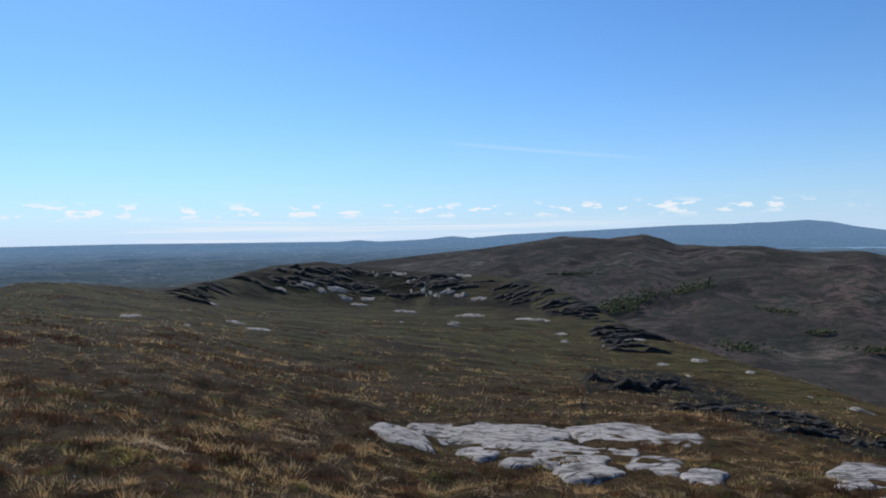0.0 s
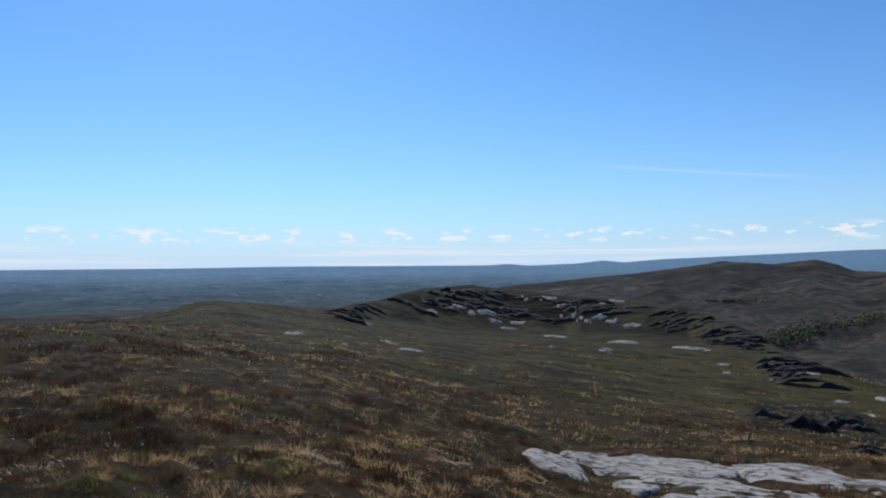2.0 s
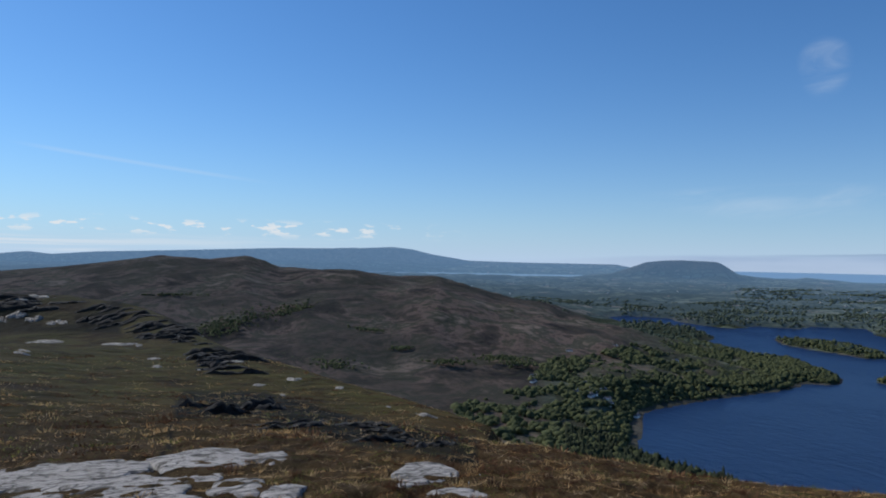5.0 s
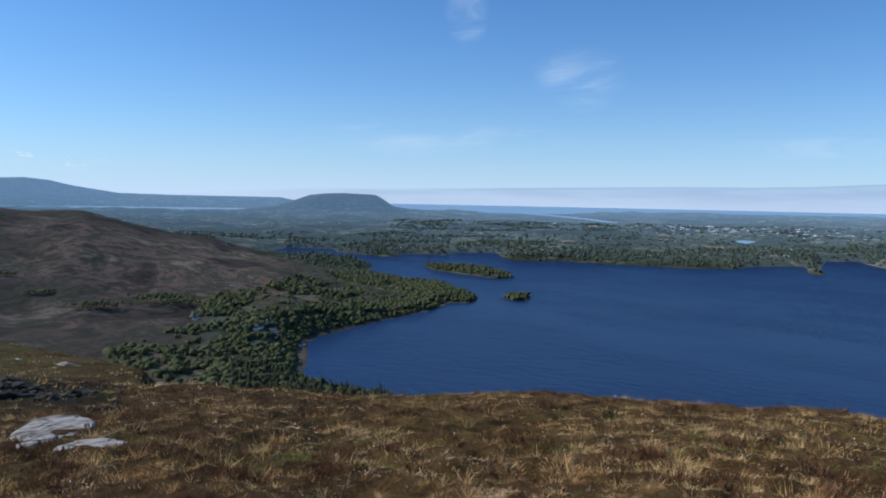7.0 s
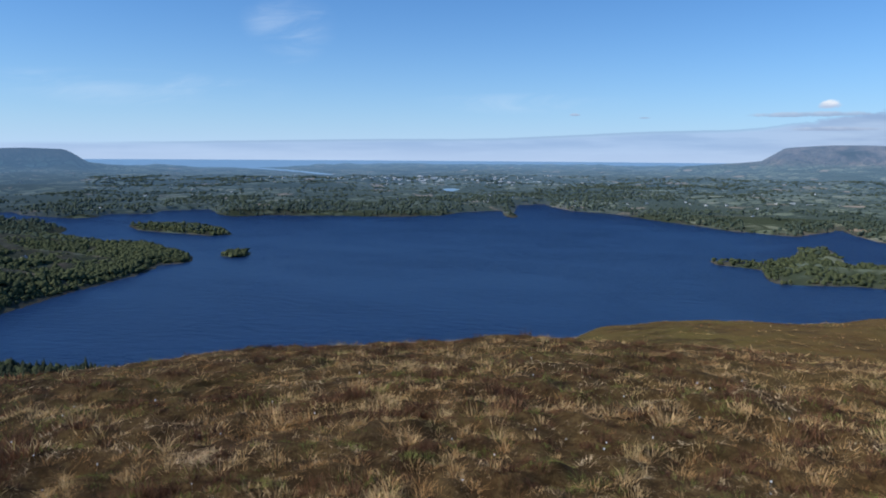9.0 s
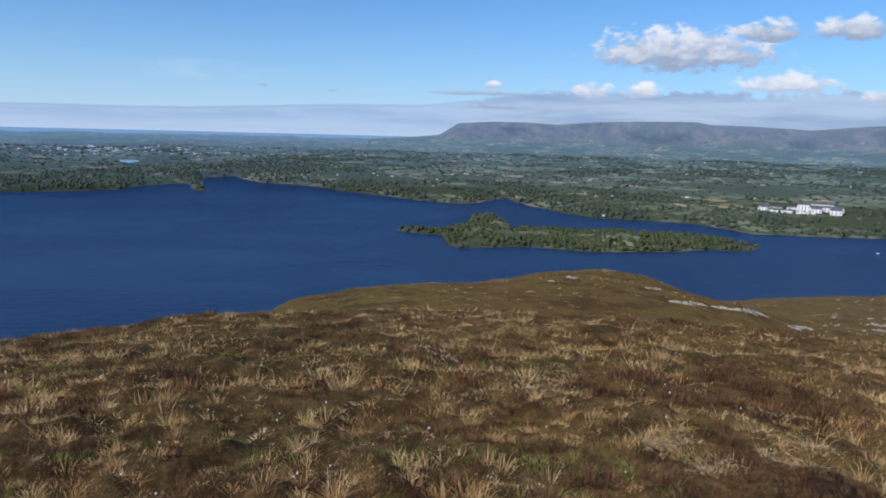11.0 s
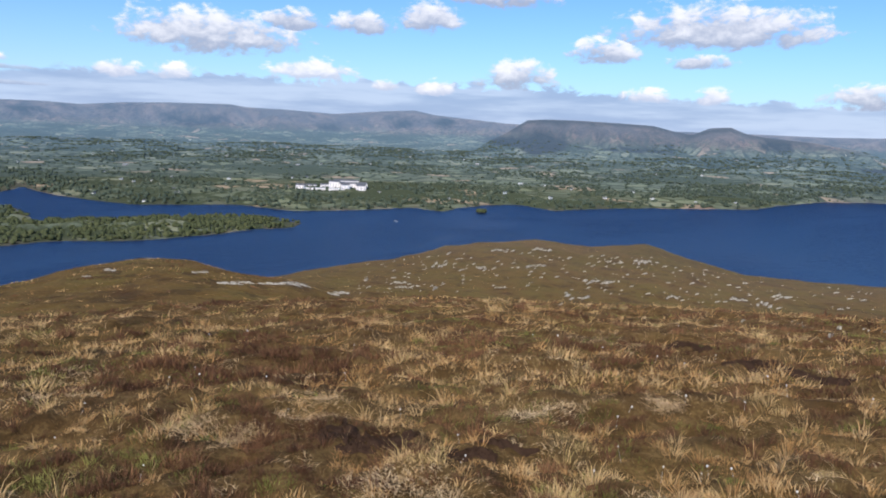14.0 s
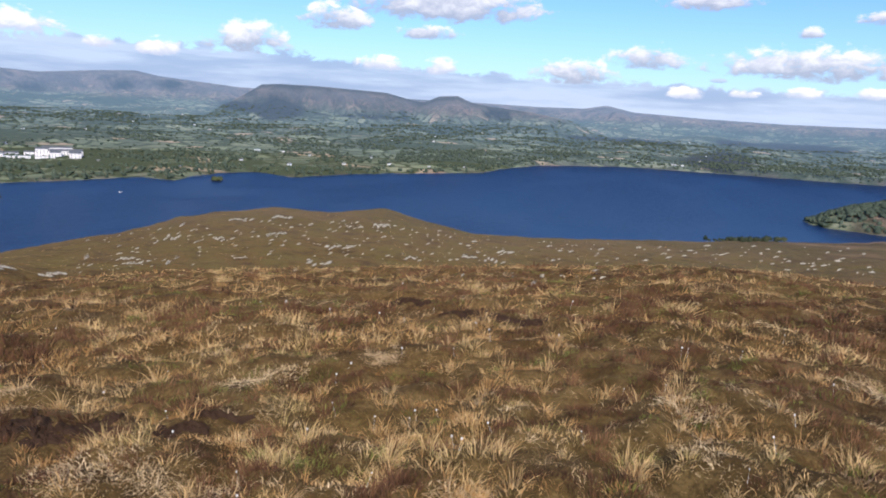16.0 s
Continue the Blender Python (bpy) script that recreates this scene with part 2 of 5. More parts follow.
SHOULDER = line([(60, 450, -15), (0, 400, -14), (-30, 300, -22), (-85, 260, -27), (-105, 230, -22), (-116, 210, -14), (-121, 205, -12.2),
                 (-124.7, 205, -11.6), (-127, 205, -11.1), (-130.6, 210, -10.55), (-134.2, 215, -9.85), (-137, 216, -9.42), (-143.8, 220, -8.84),
                 (-148, 225, -9.06), (-152, 230, -8.78), (-156, 230, -9.3), (-159.2, 236, -9.76), (-163, 240, -9.8), (-172, 262, -9.42),
                 (-178.8, 290, -8.7), (-188, 320, -7.65), (-200, 350, -7), (-240, 450, -9)])
FOOT = line([(60, 1500, -8.3), (10, 1200, -10.6), (-15, 1100, -12.1), (-30, 1150, -12), (-42, 1050, -14), (-48, 900, -17.2),
             (-60, 850, -18.7), (-120, 900, -17.7), (-150, 950, -16.8), (-175, 1100, -14.6), (-190, 1300, -11.8), (-240, 1500, -8.3)])
MOOR = line([(60, 3600, -3.6), (14, 3300, -3.6), (9, 3300, -2.4), (6.8, 3300, -1.9), (3.7, 3300, -1.6), (-2.9, 3200, -0.93),
             (-7.3, 3100, -0.28), (-9.4, 3100, -0.05), (-12.8, 3000, -0.38), (-15.3, 3000, -0.13), (-17.9, 2900, -0.88), (-23.5, 2700, -1.05),
             (-26.3, 2600, -1.42), (-30, 2500, -1.35), (-32.3, 2450, -2.1), (-35, 2400, -3.0), (-40, 2350, -4.2), (-44, 2300, -4.95),
             (-48, 2300, -6.0), (-52, 2300, -6.7), (-57, 2250, -6.9), (-61, 2250, -7.47), (-175, 2250, -7.4), (-183, 2600, -6.0),
             (-185.6, 2750, -5.1), (-188, 2900, -4.5), (-200, 3000, -4)])

SCARP = line([(60, -5), (20, -3.95), (15, -4.5), (6, -5.4), (-3.3, -5.35), (-9.4, -5.8), (-15.3, -7.4), (-30, -9)])

# shores: bearing, distance
LAKE_WEST = [(-45, 1130), (-45.2, 1230), (-45.6, 1443), (-48.2, 1567), (-50.8, 1650), (-54.3, 1807), (-56.5, 2006), (-58.7, 2010), (-58.7, 2127),
             (-56.5, 2402), (-53.4, 2440), (-50.8, 2662), (-49.1, 2724), (-50.6, 3031), (-49.5, 3390), (-46.5, 3559), (-44.1, 3573), (-42.9, 3870),
             (-44.1, 4065), (-47.4, 4009), (-48.2, 3800), (-50.8, 3551), (-52.5, 3553), (-53.4, 3734), (-56.4, 3677), (-56.9, 3873), (-60.4, 3912),
             (-61.3, 3446), (-65.7, 3506), (-70.1, 3423), (-74.3, 3365), (-78, 3465)]
LAKE_NORTH = [(-80, 3695), (-82.4, 3782), (-83.1, 3353), (-83.6, 3353), (-83.7, 4234), (-85.7, 4350), (-87.9, 3850), (-90.5, 3745), (-93.6, 3450),
              (-97.3, 3175), (-100, 2990), (-103.8, 2920), (-106, 3140), (-106.3, 3403), (-107.7, 3051), (-110, 2780), (-113.9, 2581),
              (-120.8, 2575), (-125, 2400), (-131, 2500), (-134.3, 2595), (-136.6, 2490), (-137.4, 2610), (-140, 2766), (-142.5, 2810),
              (-145, 2680), (-150.7, 2923), (-156, 3085), (-159.6, 3230)]
LAKE_EAST = [(-160.8, 3477), (-163.8, 3887), (-170.2, 4241), (-179.4, 4266), (-185.5, 4325), (-192, 4500), (-192, 3300), (-187, 2900),
             (-184.5, 2600), (-183.1, 2440), (-184.2, 2347), (-188.2, 2316), (-196, 2200), (-200, 1800), (-185, 1400), (-175, 1250),
             (-150, 1050), (-120, 950), (-90, 900), (-60, 950)]
ISLANDS = [
    [(-54.9, 3111), (-55.1, 2915), (-57.8, 2770), (-60.5, 2643), (-61.7, 2690), (-61.6, 2830), (-59.6, 2980)],
    [(-61.1, 2136), (-61.8, 2078), (-62.9, 2095), (-62.8, 2190), (-61.6, 2200)],
    [(-97.9, 2144), (-98.9, 2049), (-101.6, 2008), (-102.9, 1784), (-107.8, 1847), (-114.9, 1831), (-119.7, 1901), (-122.2, 1986), (-125.1, 2011),
     (-125.6, 2160), (-120.9, 2265), (-115.7, 2258), (-112.2, 2217), (-106.9, 2240), (-106.4, 2604), (-104.2, 2500), (-103.8, 2267), (-101.6, 2125)],
    [(-139.0, 2540), (-139.2, 2490), (-139.9, 2490), (-140.0, 2550)],
]


def plan(rows):
    a = np.array(rows, float)
    t = np.radians(a[:, 0])
    return np.stack([-np.sin(t) * a[:, 1], np.cos(t) * a[:, 1]], 1)


def inside_by(x, y, poly):
    """Distance to a shore in metres, plus inside."""
    best, odd = np.full(x.shape, 1e9), np.zeros(x.shape, bool)
    for (ax, ay), (bx, by) in zip(poly, np.roll(poly, -1, 0)):
        ex, ey = bx - ax, by - ay
        t = np.clip(((x - ax) * ex + (y - ay) * ey) / (ex * ex + ey * ey), 0, 1)
        best = np.minimum(best, np.hypot(x - ax - t * ex, y - ay - t * ey))
        if ey:
            odd ^= ((ay > y) != (by > y)) & (x < ex * (y - ay) / ey + ax)
    return np.where(odd, best, -best)


def water_by(x, y):
    """Metres into the lake, minus on land; the shore is ragged."""
    x, y = np.asarray(x, float), np.asarray(y, float)
    wobble = 26 * fbm(x / 140, y / 140, 4, 5)
    w = inside_by(x, y, plan(LAKE_WEST + LAKE_NORTH + LAKE_EAST))
    for rows in ISLANDS:
        w = np.minimum(w, -inside_by(x, y, plan(rows)))
    return w + wobble


def curve_through(d, ks, zs):
    """A smooth curve through knots that does not overshoot, for many bearings at once."""
    ks, zs = np.stack(ks), np.stack(zs)
    h = np.diff(ks, axis=0)
    m = np.diff(zs, axis=0) / h
    t = np.zeros_like(zs)
    a, b = m[:-1], m[1:]
    same = a * b > 0
    t[1:-1] = np.where(same, 2 * a * b / np.where(same, a + b, 1), 0)
    t[0], t[-1] = m[0], m[-1]
    k = np.clip((d[None] >= ks).sum(0) - 1, 0, len(ks) - 2)
    pick = lambda q, i: np.take_along_axis(q, i[None], 0)[0]
    hk, u = pick(h, k), 0
    u = np.clip((d - pick(ks, k)) / hk, 0, 1)
    z0, z1, t0, t1 = pick(zs, k), pick(zs, k + 1), pick(t, k), pick(t, k + 1)
    return ((2 * u**3 - 3 * u**2 + 1) * z0 + (u**3 - 2 * u**2 + u) * hk * t0 + (-2 * u**3 + 3 * u**2) * z1 + (u**3 - u**2) * hk * t1)


# far ridges: distance of the crest, width of its front, then bearing and elevation of the skyline
OX = (20000, 5000, line([(60, 1, -0.33), (31, 1, -0.33), (24, 1, -0.25), (8, 1, -0.27), (6.6, 1, -0.16), (5, 1, -0.3), (1.3, 1, -0.16), (-0.7, 1, 0.07),
                         (-2.2, 1, -0.1), (-5, 1, 0.13), (-9.7, 1, 0.31), (-17.9, 1, 0.66), (-22.8, 1, 0.72), (-26.4, 1, 0.9), (-27.9, 1, 0.75),
                         (-29.4, 1, 0.4), (-32.3, 1, -0.05), (-36, 1, -0.12), (-43.6, 1, -0.14), (-46, 1, -0.6), (-60, 1, -3), (-200, 1, -3), (-240, 1, -0.4)]))
QUEEN = (11500, 1500, line([(60, 1, -3), (-36, 1, -3), (-38, 1, -1.5), (-40.2, 1, -1.22), (-43.3, 1, -0.85), (-44.4, 1, -0.45), (-45.8, 1, 0.08),
                            (-47, 1, 0.22), (-48.3, 1, 0.27), (-50.8, 1, 0.19), (-51.4, 1, -0.1), (-52.2, 1, -0.7), (-54.2, 1, -0.97), (-58, 1, -1.3), (-62, 1, -3)]))
TABLE = (12500, 3800, line([(60, 1, -3), (-92, 1, -3), (-96, 1, -0.75), (-99.4, 1, -0.5), (-101.3, 1, -0.3), (-102.8, 1, 0.64), (-105.5, 1, 0.82), (-108, 1, 0.82),
                            (-110.3, 1, 0.71), (-113, 1, 0.95), (-116.2, 1, 1.08), (-120.3, 1, 1.13), (-121.4, 1, 0.95), (-124.3, 1, 0.9), (-127.9, 1, 0.71),
                            (-131.6, 1, 1.05), (-134, 1, 1.2), (-135.6, 1, 0.9), (-141, 1, 0.45), (-150, 1, 0.3), (-158.6, 1, 0.28), (-163.5, 1, 0.22)]
                           + [(-167, 1, 0.28), (-168.7, 1, 0.6), (-170.6, 1, 0.2), (-175.8, 1, 0.0), (-181, 1, -0.08), (-188, 1, 0.03), (-210, 1, 0.1), (-240, 1, -2)]))
CRAG = (8500, 1700, line([(60, 1, -3), (-137, 1, -3), (-140, 1, -0.9), (-141.2, 1, -0.2), (-142.7, 1, 0.75), (-144, 1, 0.86), (-146.4, 1, 0.86), (-149, 1, 0.78),
                          (-152, 1, 0.65), (-153.5, 1, 0.3), (-154.8, 1, 0.08), (-156, 1, 0.6), (-157.4, 1, 0.72), (-158.4, 1, 0.3), (-160, 1, 0.05), (-163, 1, -0.2),
                          (-166, 1, -0.7), (-172, 1, -3)]))


def close_detail(x, y, d):
    """Swells of the slope, and hummocks near the summit."""
    swell = np.minimum(d, 400) * 0.006 * fbm(x / (2 + d * 0.06), y / (2 + d * 0.06), 4, 20) * smooth(d, 2, 12)
    hummock = 0.13 * fbm(x / 0.36, y / 0.36, 2, 30) + 0.13 * fbm(x / 1.9, y / 1.9, 2, 31)
    return swell + hummock * (1 - smooth(d, 30, 60)) * smooth(d, 0.3, 3)


def land(az, d, detail=True):
    """Height above the eye's foot-point of the true ground."""
    az = wrap(az)
    d = np.asarray(d, float)
    az, d = np.broadcast_arrays(az, d)
    t = np.radians(az)
    x, y = -np.sin(t) * d, np.cos(t) * d
    ks, zs = [np.zeros_like(d)], [np.full_like(d, -EYE)]
    for curve in (BROW, DIP, KNOLL, SADDLE, SHOULDER, FOOT, MOOR):
        k, e = curve(az)
        if curve is KNOLL:
            # the foot of the rocky scarp
            kd, zd, zk = ks[-1], zs[-1], k * np.tan(np.radians(e))
            kf = kd + 0.72 * (k - kd)
            scarp = smooth(az, -17, -12) * (1 - smooth(az, 17, 22))
            zf = kf * np.tan(np.radians(SCARP(az)[0]))
            ks.append(kf), zs.append((zd + 0.6 * (zk - zd)) * (1 - scarp) + zf * scarp)
        ks.append(k), zs.append(k * np.tan(np.radians(e)))
    if d.max() < 800:
        z = curve_through(d, ks, zs)
        return z + close_detail(x, y, d) if detail else z
    # behind the brown hill the land falls to the bay
    k, e = MOOR(az)
    zm, bay = k * np.tan(np.radians(e)), smooth(-az, 38, 43) * (1 - smooth(-az, 66, 72))
    ks.append(k + 650), zs.append((zm + (LAKE + 35 - zm) * 650 / (5600 - k)) * (1 - bay) + (LAKE + 10) * bay)
    lowland = LAKE + 32 + 46 * fbm(x / 800, y / 800, 3, 3) + 28 * fbm(x / 260, y / 260, 2, 4)
    for k in (5600.0, 9000.0, 34000.0):
        ks.append(np.full_like(d, k)), zs.append(np.full_like(d, LAKE + 35))
    z = curve_through(d, ks, zs)
    z = np.where(d > 3300, z + (lowland - z) * smooth(d, 3300, 6000), z)
    z = z + 40 * smooth(d, 5000, 9000) * fbm(x / 1700, y / 1700, 3, 8) * (1 - smooth(d, 16000, 20000))
    for far, width, skyline in (OX, QUEEN, TABLE, CRAG):
        e = skyline(az)[1]
        top = far * np.tan(np.radians(e))
        u = np.clip((d - (far - width)) / width, 0, 1) * (1 - smooth(d, far * 1.02, far * 1.25))
        u = np.clip(u + (0.30 * fbm(x / 1500, y / 1500, 3, 12) + 0.16 * (0.42 - 1.4 * np.abs(fbm(x / 420, y / 420, 4, 13)))) * (u > 0.02) * (1 - smooth(u, 0.8, 0.98)), 0, 1)
        rise = 0.55 * u**1.6 + 0.45 * smooth(u, 0.68, 0.97)
        z = np.where(top > z, z + (top - z) * rise, z)
    z = np.where(d > 3300, np.maximum(z, LAKE + 5), z)
    # sea and tidal bays
    sea = smooth(d, 15000 + 5000 * smooth(-az, 64, 74), 15800 + 5000 * smooth(-az, 64, 74)) * smooth(az, -101, -98) * (1 - smooth(az, -49, -47))
    sea = np.maximum(sea, smooth(d, 13200, 13500) * (1 - smooth(d, 16200, 16500)) * smooth(az, -42, -40) * (1 - smooth(az, -25, -23)))
    arm = np.abs(az + 62.5 + (15500 - d) / 5200 * 6.5)
    sea = np.maximum(sea, (arm < 0.55 + (d - 10200) / 9000) * smooth(d, 10100, 10300) * (d < 16000))
    flats = smooth(d, 8200, 9500) * (1 - smooth(d, 15500, 16500)) * smooth(az, -74, -71) * (1 - smooth(az, -60, -57))
    z = z + (LAKE + 5 - z) * 0.9 * flats
    inlet = 1 - smooth(((az + 78.7) / 1.0) ** 2 + ((d - 5850) / 420) ** 2, 0.8, 1.1)
    sea = np.maximum(sea, inlet)
    z = z + (LAKE - 12 - z) * np.clip(sea, 0, 1)
    # lake bed and shore
    reach = (d > 850) & (d < 5200)
    w = np.full(d.shape, -1e4)
    if reach.any():
        w[reach] = water_by(x[reach], y[reach])
    shore = LAKE + np.clip(-w * 0.10, 0, 7)
    z = np.where(reach & (w > -120), np.maximum(np.minimum(z, LAKE + 2 + np.maximum(-w - 15, 0) * 0.6), shore), z)
    z = np.where(reach & (w <= 0), np.maximum(z, shore + 8 * smooth(-w, 30, 300)), z)
    z = np.where(reach & (w > 0), LAKE - np.minimum(0.15 * w, 12), z)
    if detail:
        dry = np.where(reach, smooth(-w, 40, 160), 1)
        z = z + dry * close_detail(x, y, d) * (d < 5000)
        hill = smooth(d, 1200, 1700) * (1 - smooth(d, 3000, 3300)) * dry
        ridge_ = 0.5 - np.abs(fbm(x / 420, y / 420, 5, 40))
        z = z + hill * (46 * (ridge_ - 0.32) + 7 * fbm(x / 90, y / 90, 3, 41))
    return z


def spot(az, d, up=0.0, detail=True):
    """World place on the ground (up metres above it) at that bearing and true distance."""
    az, d = np.broadcast_arrays(np.asarray(az, float), np.asarray(d, float))
    z = land(az, d, detail) + up
    s = drawn(d) / np.maximum(d, 1e-6)
    t = np.radians(az)
    return np.stack([-np.sin(t) * d * s, np.cos(t) * d * s, z * s + EYE], -1)


def polar_sheet(name, azs, ds, height, closed=True):
    """A sheet over bearings and true distances, with its true plan kept as an attribute."""
    a, d = np.meshgrid(azs, ds)
    z = height(a, d)
    s = drawn(d) / d
    t = np.radians(a)
    x, y = -np.sin(t) * d, np.cos(t) * d
    co = np.stack([x * s, y * s, z * s + EYE], -1).reshape(-1, 3)
    n, m = len(ds), len(azs)
    i, j = np.meshgrid(np.arange(n - 1), np.arange(m if closed else m - 1), indexing="ij")
    j2 = (j + 1) % m
    quads = np.stack([i * m + j, i * m + j2, (i + 1) * m + j2, (i + 1) * m + j], -1).reshape(-1, 4)
    me = bpy.data.meshes.new(name)
    me.vertices.add(len(co)), me.loops.add(quads.size), me.polygons.add(len(quads))
    me.vertices.foreach_set("co", co.astype(np.float32).ravel())
    me.loops.foreach_set("vertex_index", quads.astype(np.int32).ravel())
    me.polygons.foreach_set("loop_start", np.arange(0, quads.size, 4, dtype=np.int32))
    me.update()
    me.validate()
    me.shade_smooth()
    at = me.attributes.new("plan", "FLOAT_VECTOR", "POINT")
    at.data.foreach_set("vector", np.stack([x, y, z], -1).astype(np.float32).ravel())
    return new(name, me), a, d, z


# ---- materials ----
def material(name):
    m = bpy.data.materials.new(name)
    m.use_nodes = True
    t = m.node_tree
    t.nodes.clear()
    out = nd(t, "OutputMaterial")
    p = nd(t, "BsdfPrincipled")
    t.links.new(p.outputs[0], out.inputs[0])
    return m, t, p, out


def ground_material(name, glow=False):
    m, t, p, out = material(name)
    at = nd(t, "Attribute", attribute_name="plan").outputs["Vector"]
    cover = nd(t, "SeparateColor", {0: nd(t, "Attribute", attribute_name="cover").outputs["Color"]}).outputs
    flat = nd(t, "VectorMath", {0: at, 1: (1, 1, 0.3)}, operation="MULTIPLY").outputs[0]
    # moor: bleached grass, heather and green flushes
    n1, n2, n3 = noise_(t, flat, 3.2, 8, 0.78), noise_(t, flat, 26.0, 5, 0.8), noise_(t, flat, 0.11, 6, 0.65)
    grass = ramp(t, n1, [(0.34, (0.018, 0.009, 0.005)), (0.46, (0.075, 0.040, 0.016)), (0.56, (0.17, 0.105, 0.042)), (0.7, (0.085, 0.058, 0.02))])
    grass = mix(t, math_(t, "MULTIPLY", step_(t, n2, 0.42, 0.62), 0.8), grass, (0.03, 0.017, 0.008))
    heath_shade = ramp(t, n3, [(0.3, (0.04, 0.021, 0.009)), (0.45, (0.10, 0.062, 0.02)), (0.62, (0.095, 0.07, 0.02)), (0.8, (0.15, 0.10, 0.035))])
    away = nd(t, "VectorMath", {0: at}, operation="LENGTH").outputs["Value"]
    turf = ramp(t, n3, [(0.34, (0.05, 0.032, 0.012)), (0.45, (0.12, 0.092, 0.027)), (0.58, (0.125, 0.112, 0.03)), (0.72, (0.19, 0.138, 0.047))])
    russet = step_(t, nd(t, "SeparateXYZ", {0: at}).outputs[1], 20.0, -20.0)
    turf = mix(t, math_(t, "MULTIPLY", russet, 0.9), turf, heath_shade)
    clump = math_(t, "MULTIPLY", step_(t, noise_(t, flat, 0.32, 5, 0.7), 0.50, 0.62), 0.8)
    turf = mix(t, clump, turf, (0.035, 0.024, 0.011))
    near = mix(t, mix(t, step_(t, away, 18.0, 45.0), (0.3,) * 3, (0.75,) * 3), grass, mix(t, step_(t, away, 18.0, 60.0), heath_shade, turf))
    # open hill farther off
    h1, h2 = noise_(t, flat, 0.0055, 9, 0.68, 0.4), noise_(t, flat, 0.03, 6, 0.62)
    hill = ramp(t, h1, [(0.36, (0.034, 0.03, 0.025)), (0.44, (0.09, 0.068, 0.051)), (0.49, (0.21, 0.142, 0.104)), (0.54, (0.09, 0.083, 0.053)), (0.64, (0.30, 0.215, 0.155))])
    hill = mix(t, math_(t, "MULTIPLY", step_(t, noise_(t, flat, 0.0021, 6, 0.62), 0.46, 0.58), 0.65), hill, (0.062, 0.056, 0.04))
    hill = mix(t, math_(t, "MULTIPLY", step_(t, h2, 0.5, 0.68), 0.65), hill, (0.05, 0.052, 0.03))
    # farmland: fields with hedges, and woods; haze put in as greyer, bluer field tones
    warp_ = nd(t, "VectorMath", {0: nd(t, "TexNoise", {"Vector": flat, "Scale": 0.004}).outputs[1], 1: (160, 160, 0)}, operation="MULTIPLY").outputs[0]
    bent = nd(t, "VectorMath", {0: flat, 1: warp_}, operation="ADD").outputs[0]
    cell = nd(t, "TexVoronoi", {"Vector": bent, "Scale": 0.0072, "Randomness": 0.95}, voronoi_dimensions="2D").outputs[1]
    edge = nd(t, "TexVoronoi", {"Vector": bent, "Scale": 0.0072, "Randomness": 0.95}, voronoi_dimensions="2D", feature="DISTANCE_TO_EDGE").outputs[0]
    pick = nd(t, "SeparateColor", {0: cell}).outputs[0]
    field = ramp(t, pick, [(0, (0.105, 0.12, 0.078)), (0.3, (0.14, 0.155, 0.095)), (0.5, (0.08, 0.093, 0.062)), (0.66, (0.17, 0.178, 0.115)), (0.78, (0.11, 0.118, 0.078)), (0.92, (0.25, 0.195, 0.13))], False)
    hedge = math_(t, "SUBTRACT", 1.0, step_(t, edge, 0.05, 0.14))
    w1 = noise_(t, flat, 0.0016, 6, 0.6)
    w2 = noise_(t, flat, 0.012, 5, 0.6)
    wood = step_(t, math_(t, "ADD", w1, math_(t, "MULTIPLY", w2, 0.5)), 0.70, 0.80)
    leaf = mix(t, noise_(t, flat, 0.05, 4, 0.7), (0.03, 0.038, 0.022), (0.06, 0.07, 0.036))
    farm = mix(t, math_(t, "MAXIMUM", hedge, wood), field, leaf)
    col = mix(t, cover[1], near, hill)
    col = mix(t, cover[0], col, farm)
    stone = mix(t, step_(t, noise_(t, flat, 0.004, 8, 0.7), 0.35, 0.65), (0.05, 0.046, 0.04), (0.175, 0.132, 0.108))
    stone = mix(t, step_(t, noise_(t, flat, 0.0011, 6, 0.65), 0.46, 0.6), stone, (0.09, 0.08, 0.074))
    col = mix(t, cover[2], col, stone)
    # dark heather; the same near-black tone paints cloud shadows and scarp shade
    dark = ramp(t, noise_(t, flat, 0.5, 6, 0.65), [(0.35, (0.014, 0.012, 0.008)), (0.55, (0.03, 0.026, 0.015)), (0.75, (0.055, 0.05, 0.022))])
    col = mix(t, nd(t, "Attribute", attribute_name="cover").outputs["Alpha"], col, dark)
    t.links.new(col, p.inputs["Base Color"])
    p.inputs["Roughness"].default_value = 0.95
    p.inputs["Diffuse Roughness"].default_value = 1.0
    p.inputs["Specular IOR Level"].default_value = 0.05
    b1 = nd(t, "Bump", {"Strength": 0.5, "Distance": 0.08, "Height": math_(t, "ADD", n2, math_(t, "MULTIPLY", n1, 2.0))}).outputs[0]
    b2 = nd(t, "Bump", {"Strength": 0.9, "Distance": 8.0, "Height": math_(t, "ADD", h2, math_(t, "MULTIPLY", w2, 0.7)), "Normal": b1}).outputs[0]
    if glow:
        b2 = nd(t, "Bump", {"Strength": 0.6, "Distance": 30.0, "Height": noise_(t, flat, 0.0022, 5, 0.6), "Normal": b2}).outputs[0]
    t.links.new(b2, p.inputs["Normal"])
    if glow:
        # haze put in as a blue emission that grows with distance
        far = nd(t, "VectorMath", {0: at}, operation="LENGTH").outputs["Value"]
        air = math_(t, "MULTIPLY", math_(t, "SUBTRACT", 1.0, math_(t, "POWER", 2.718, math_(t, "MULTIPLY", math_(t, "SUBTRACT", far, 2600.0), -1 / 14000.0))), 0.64)
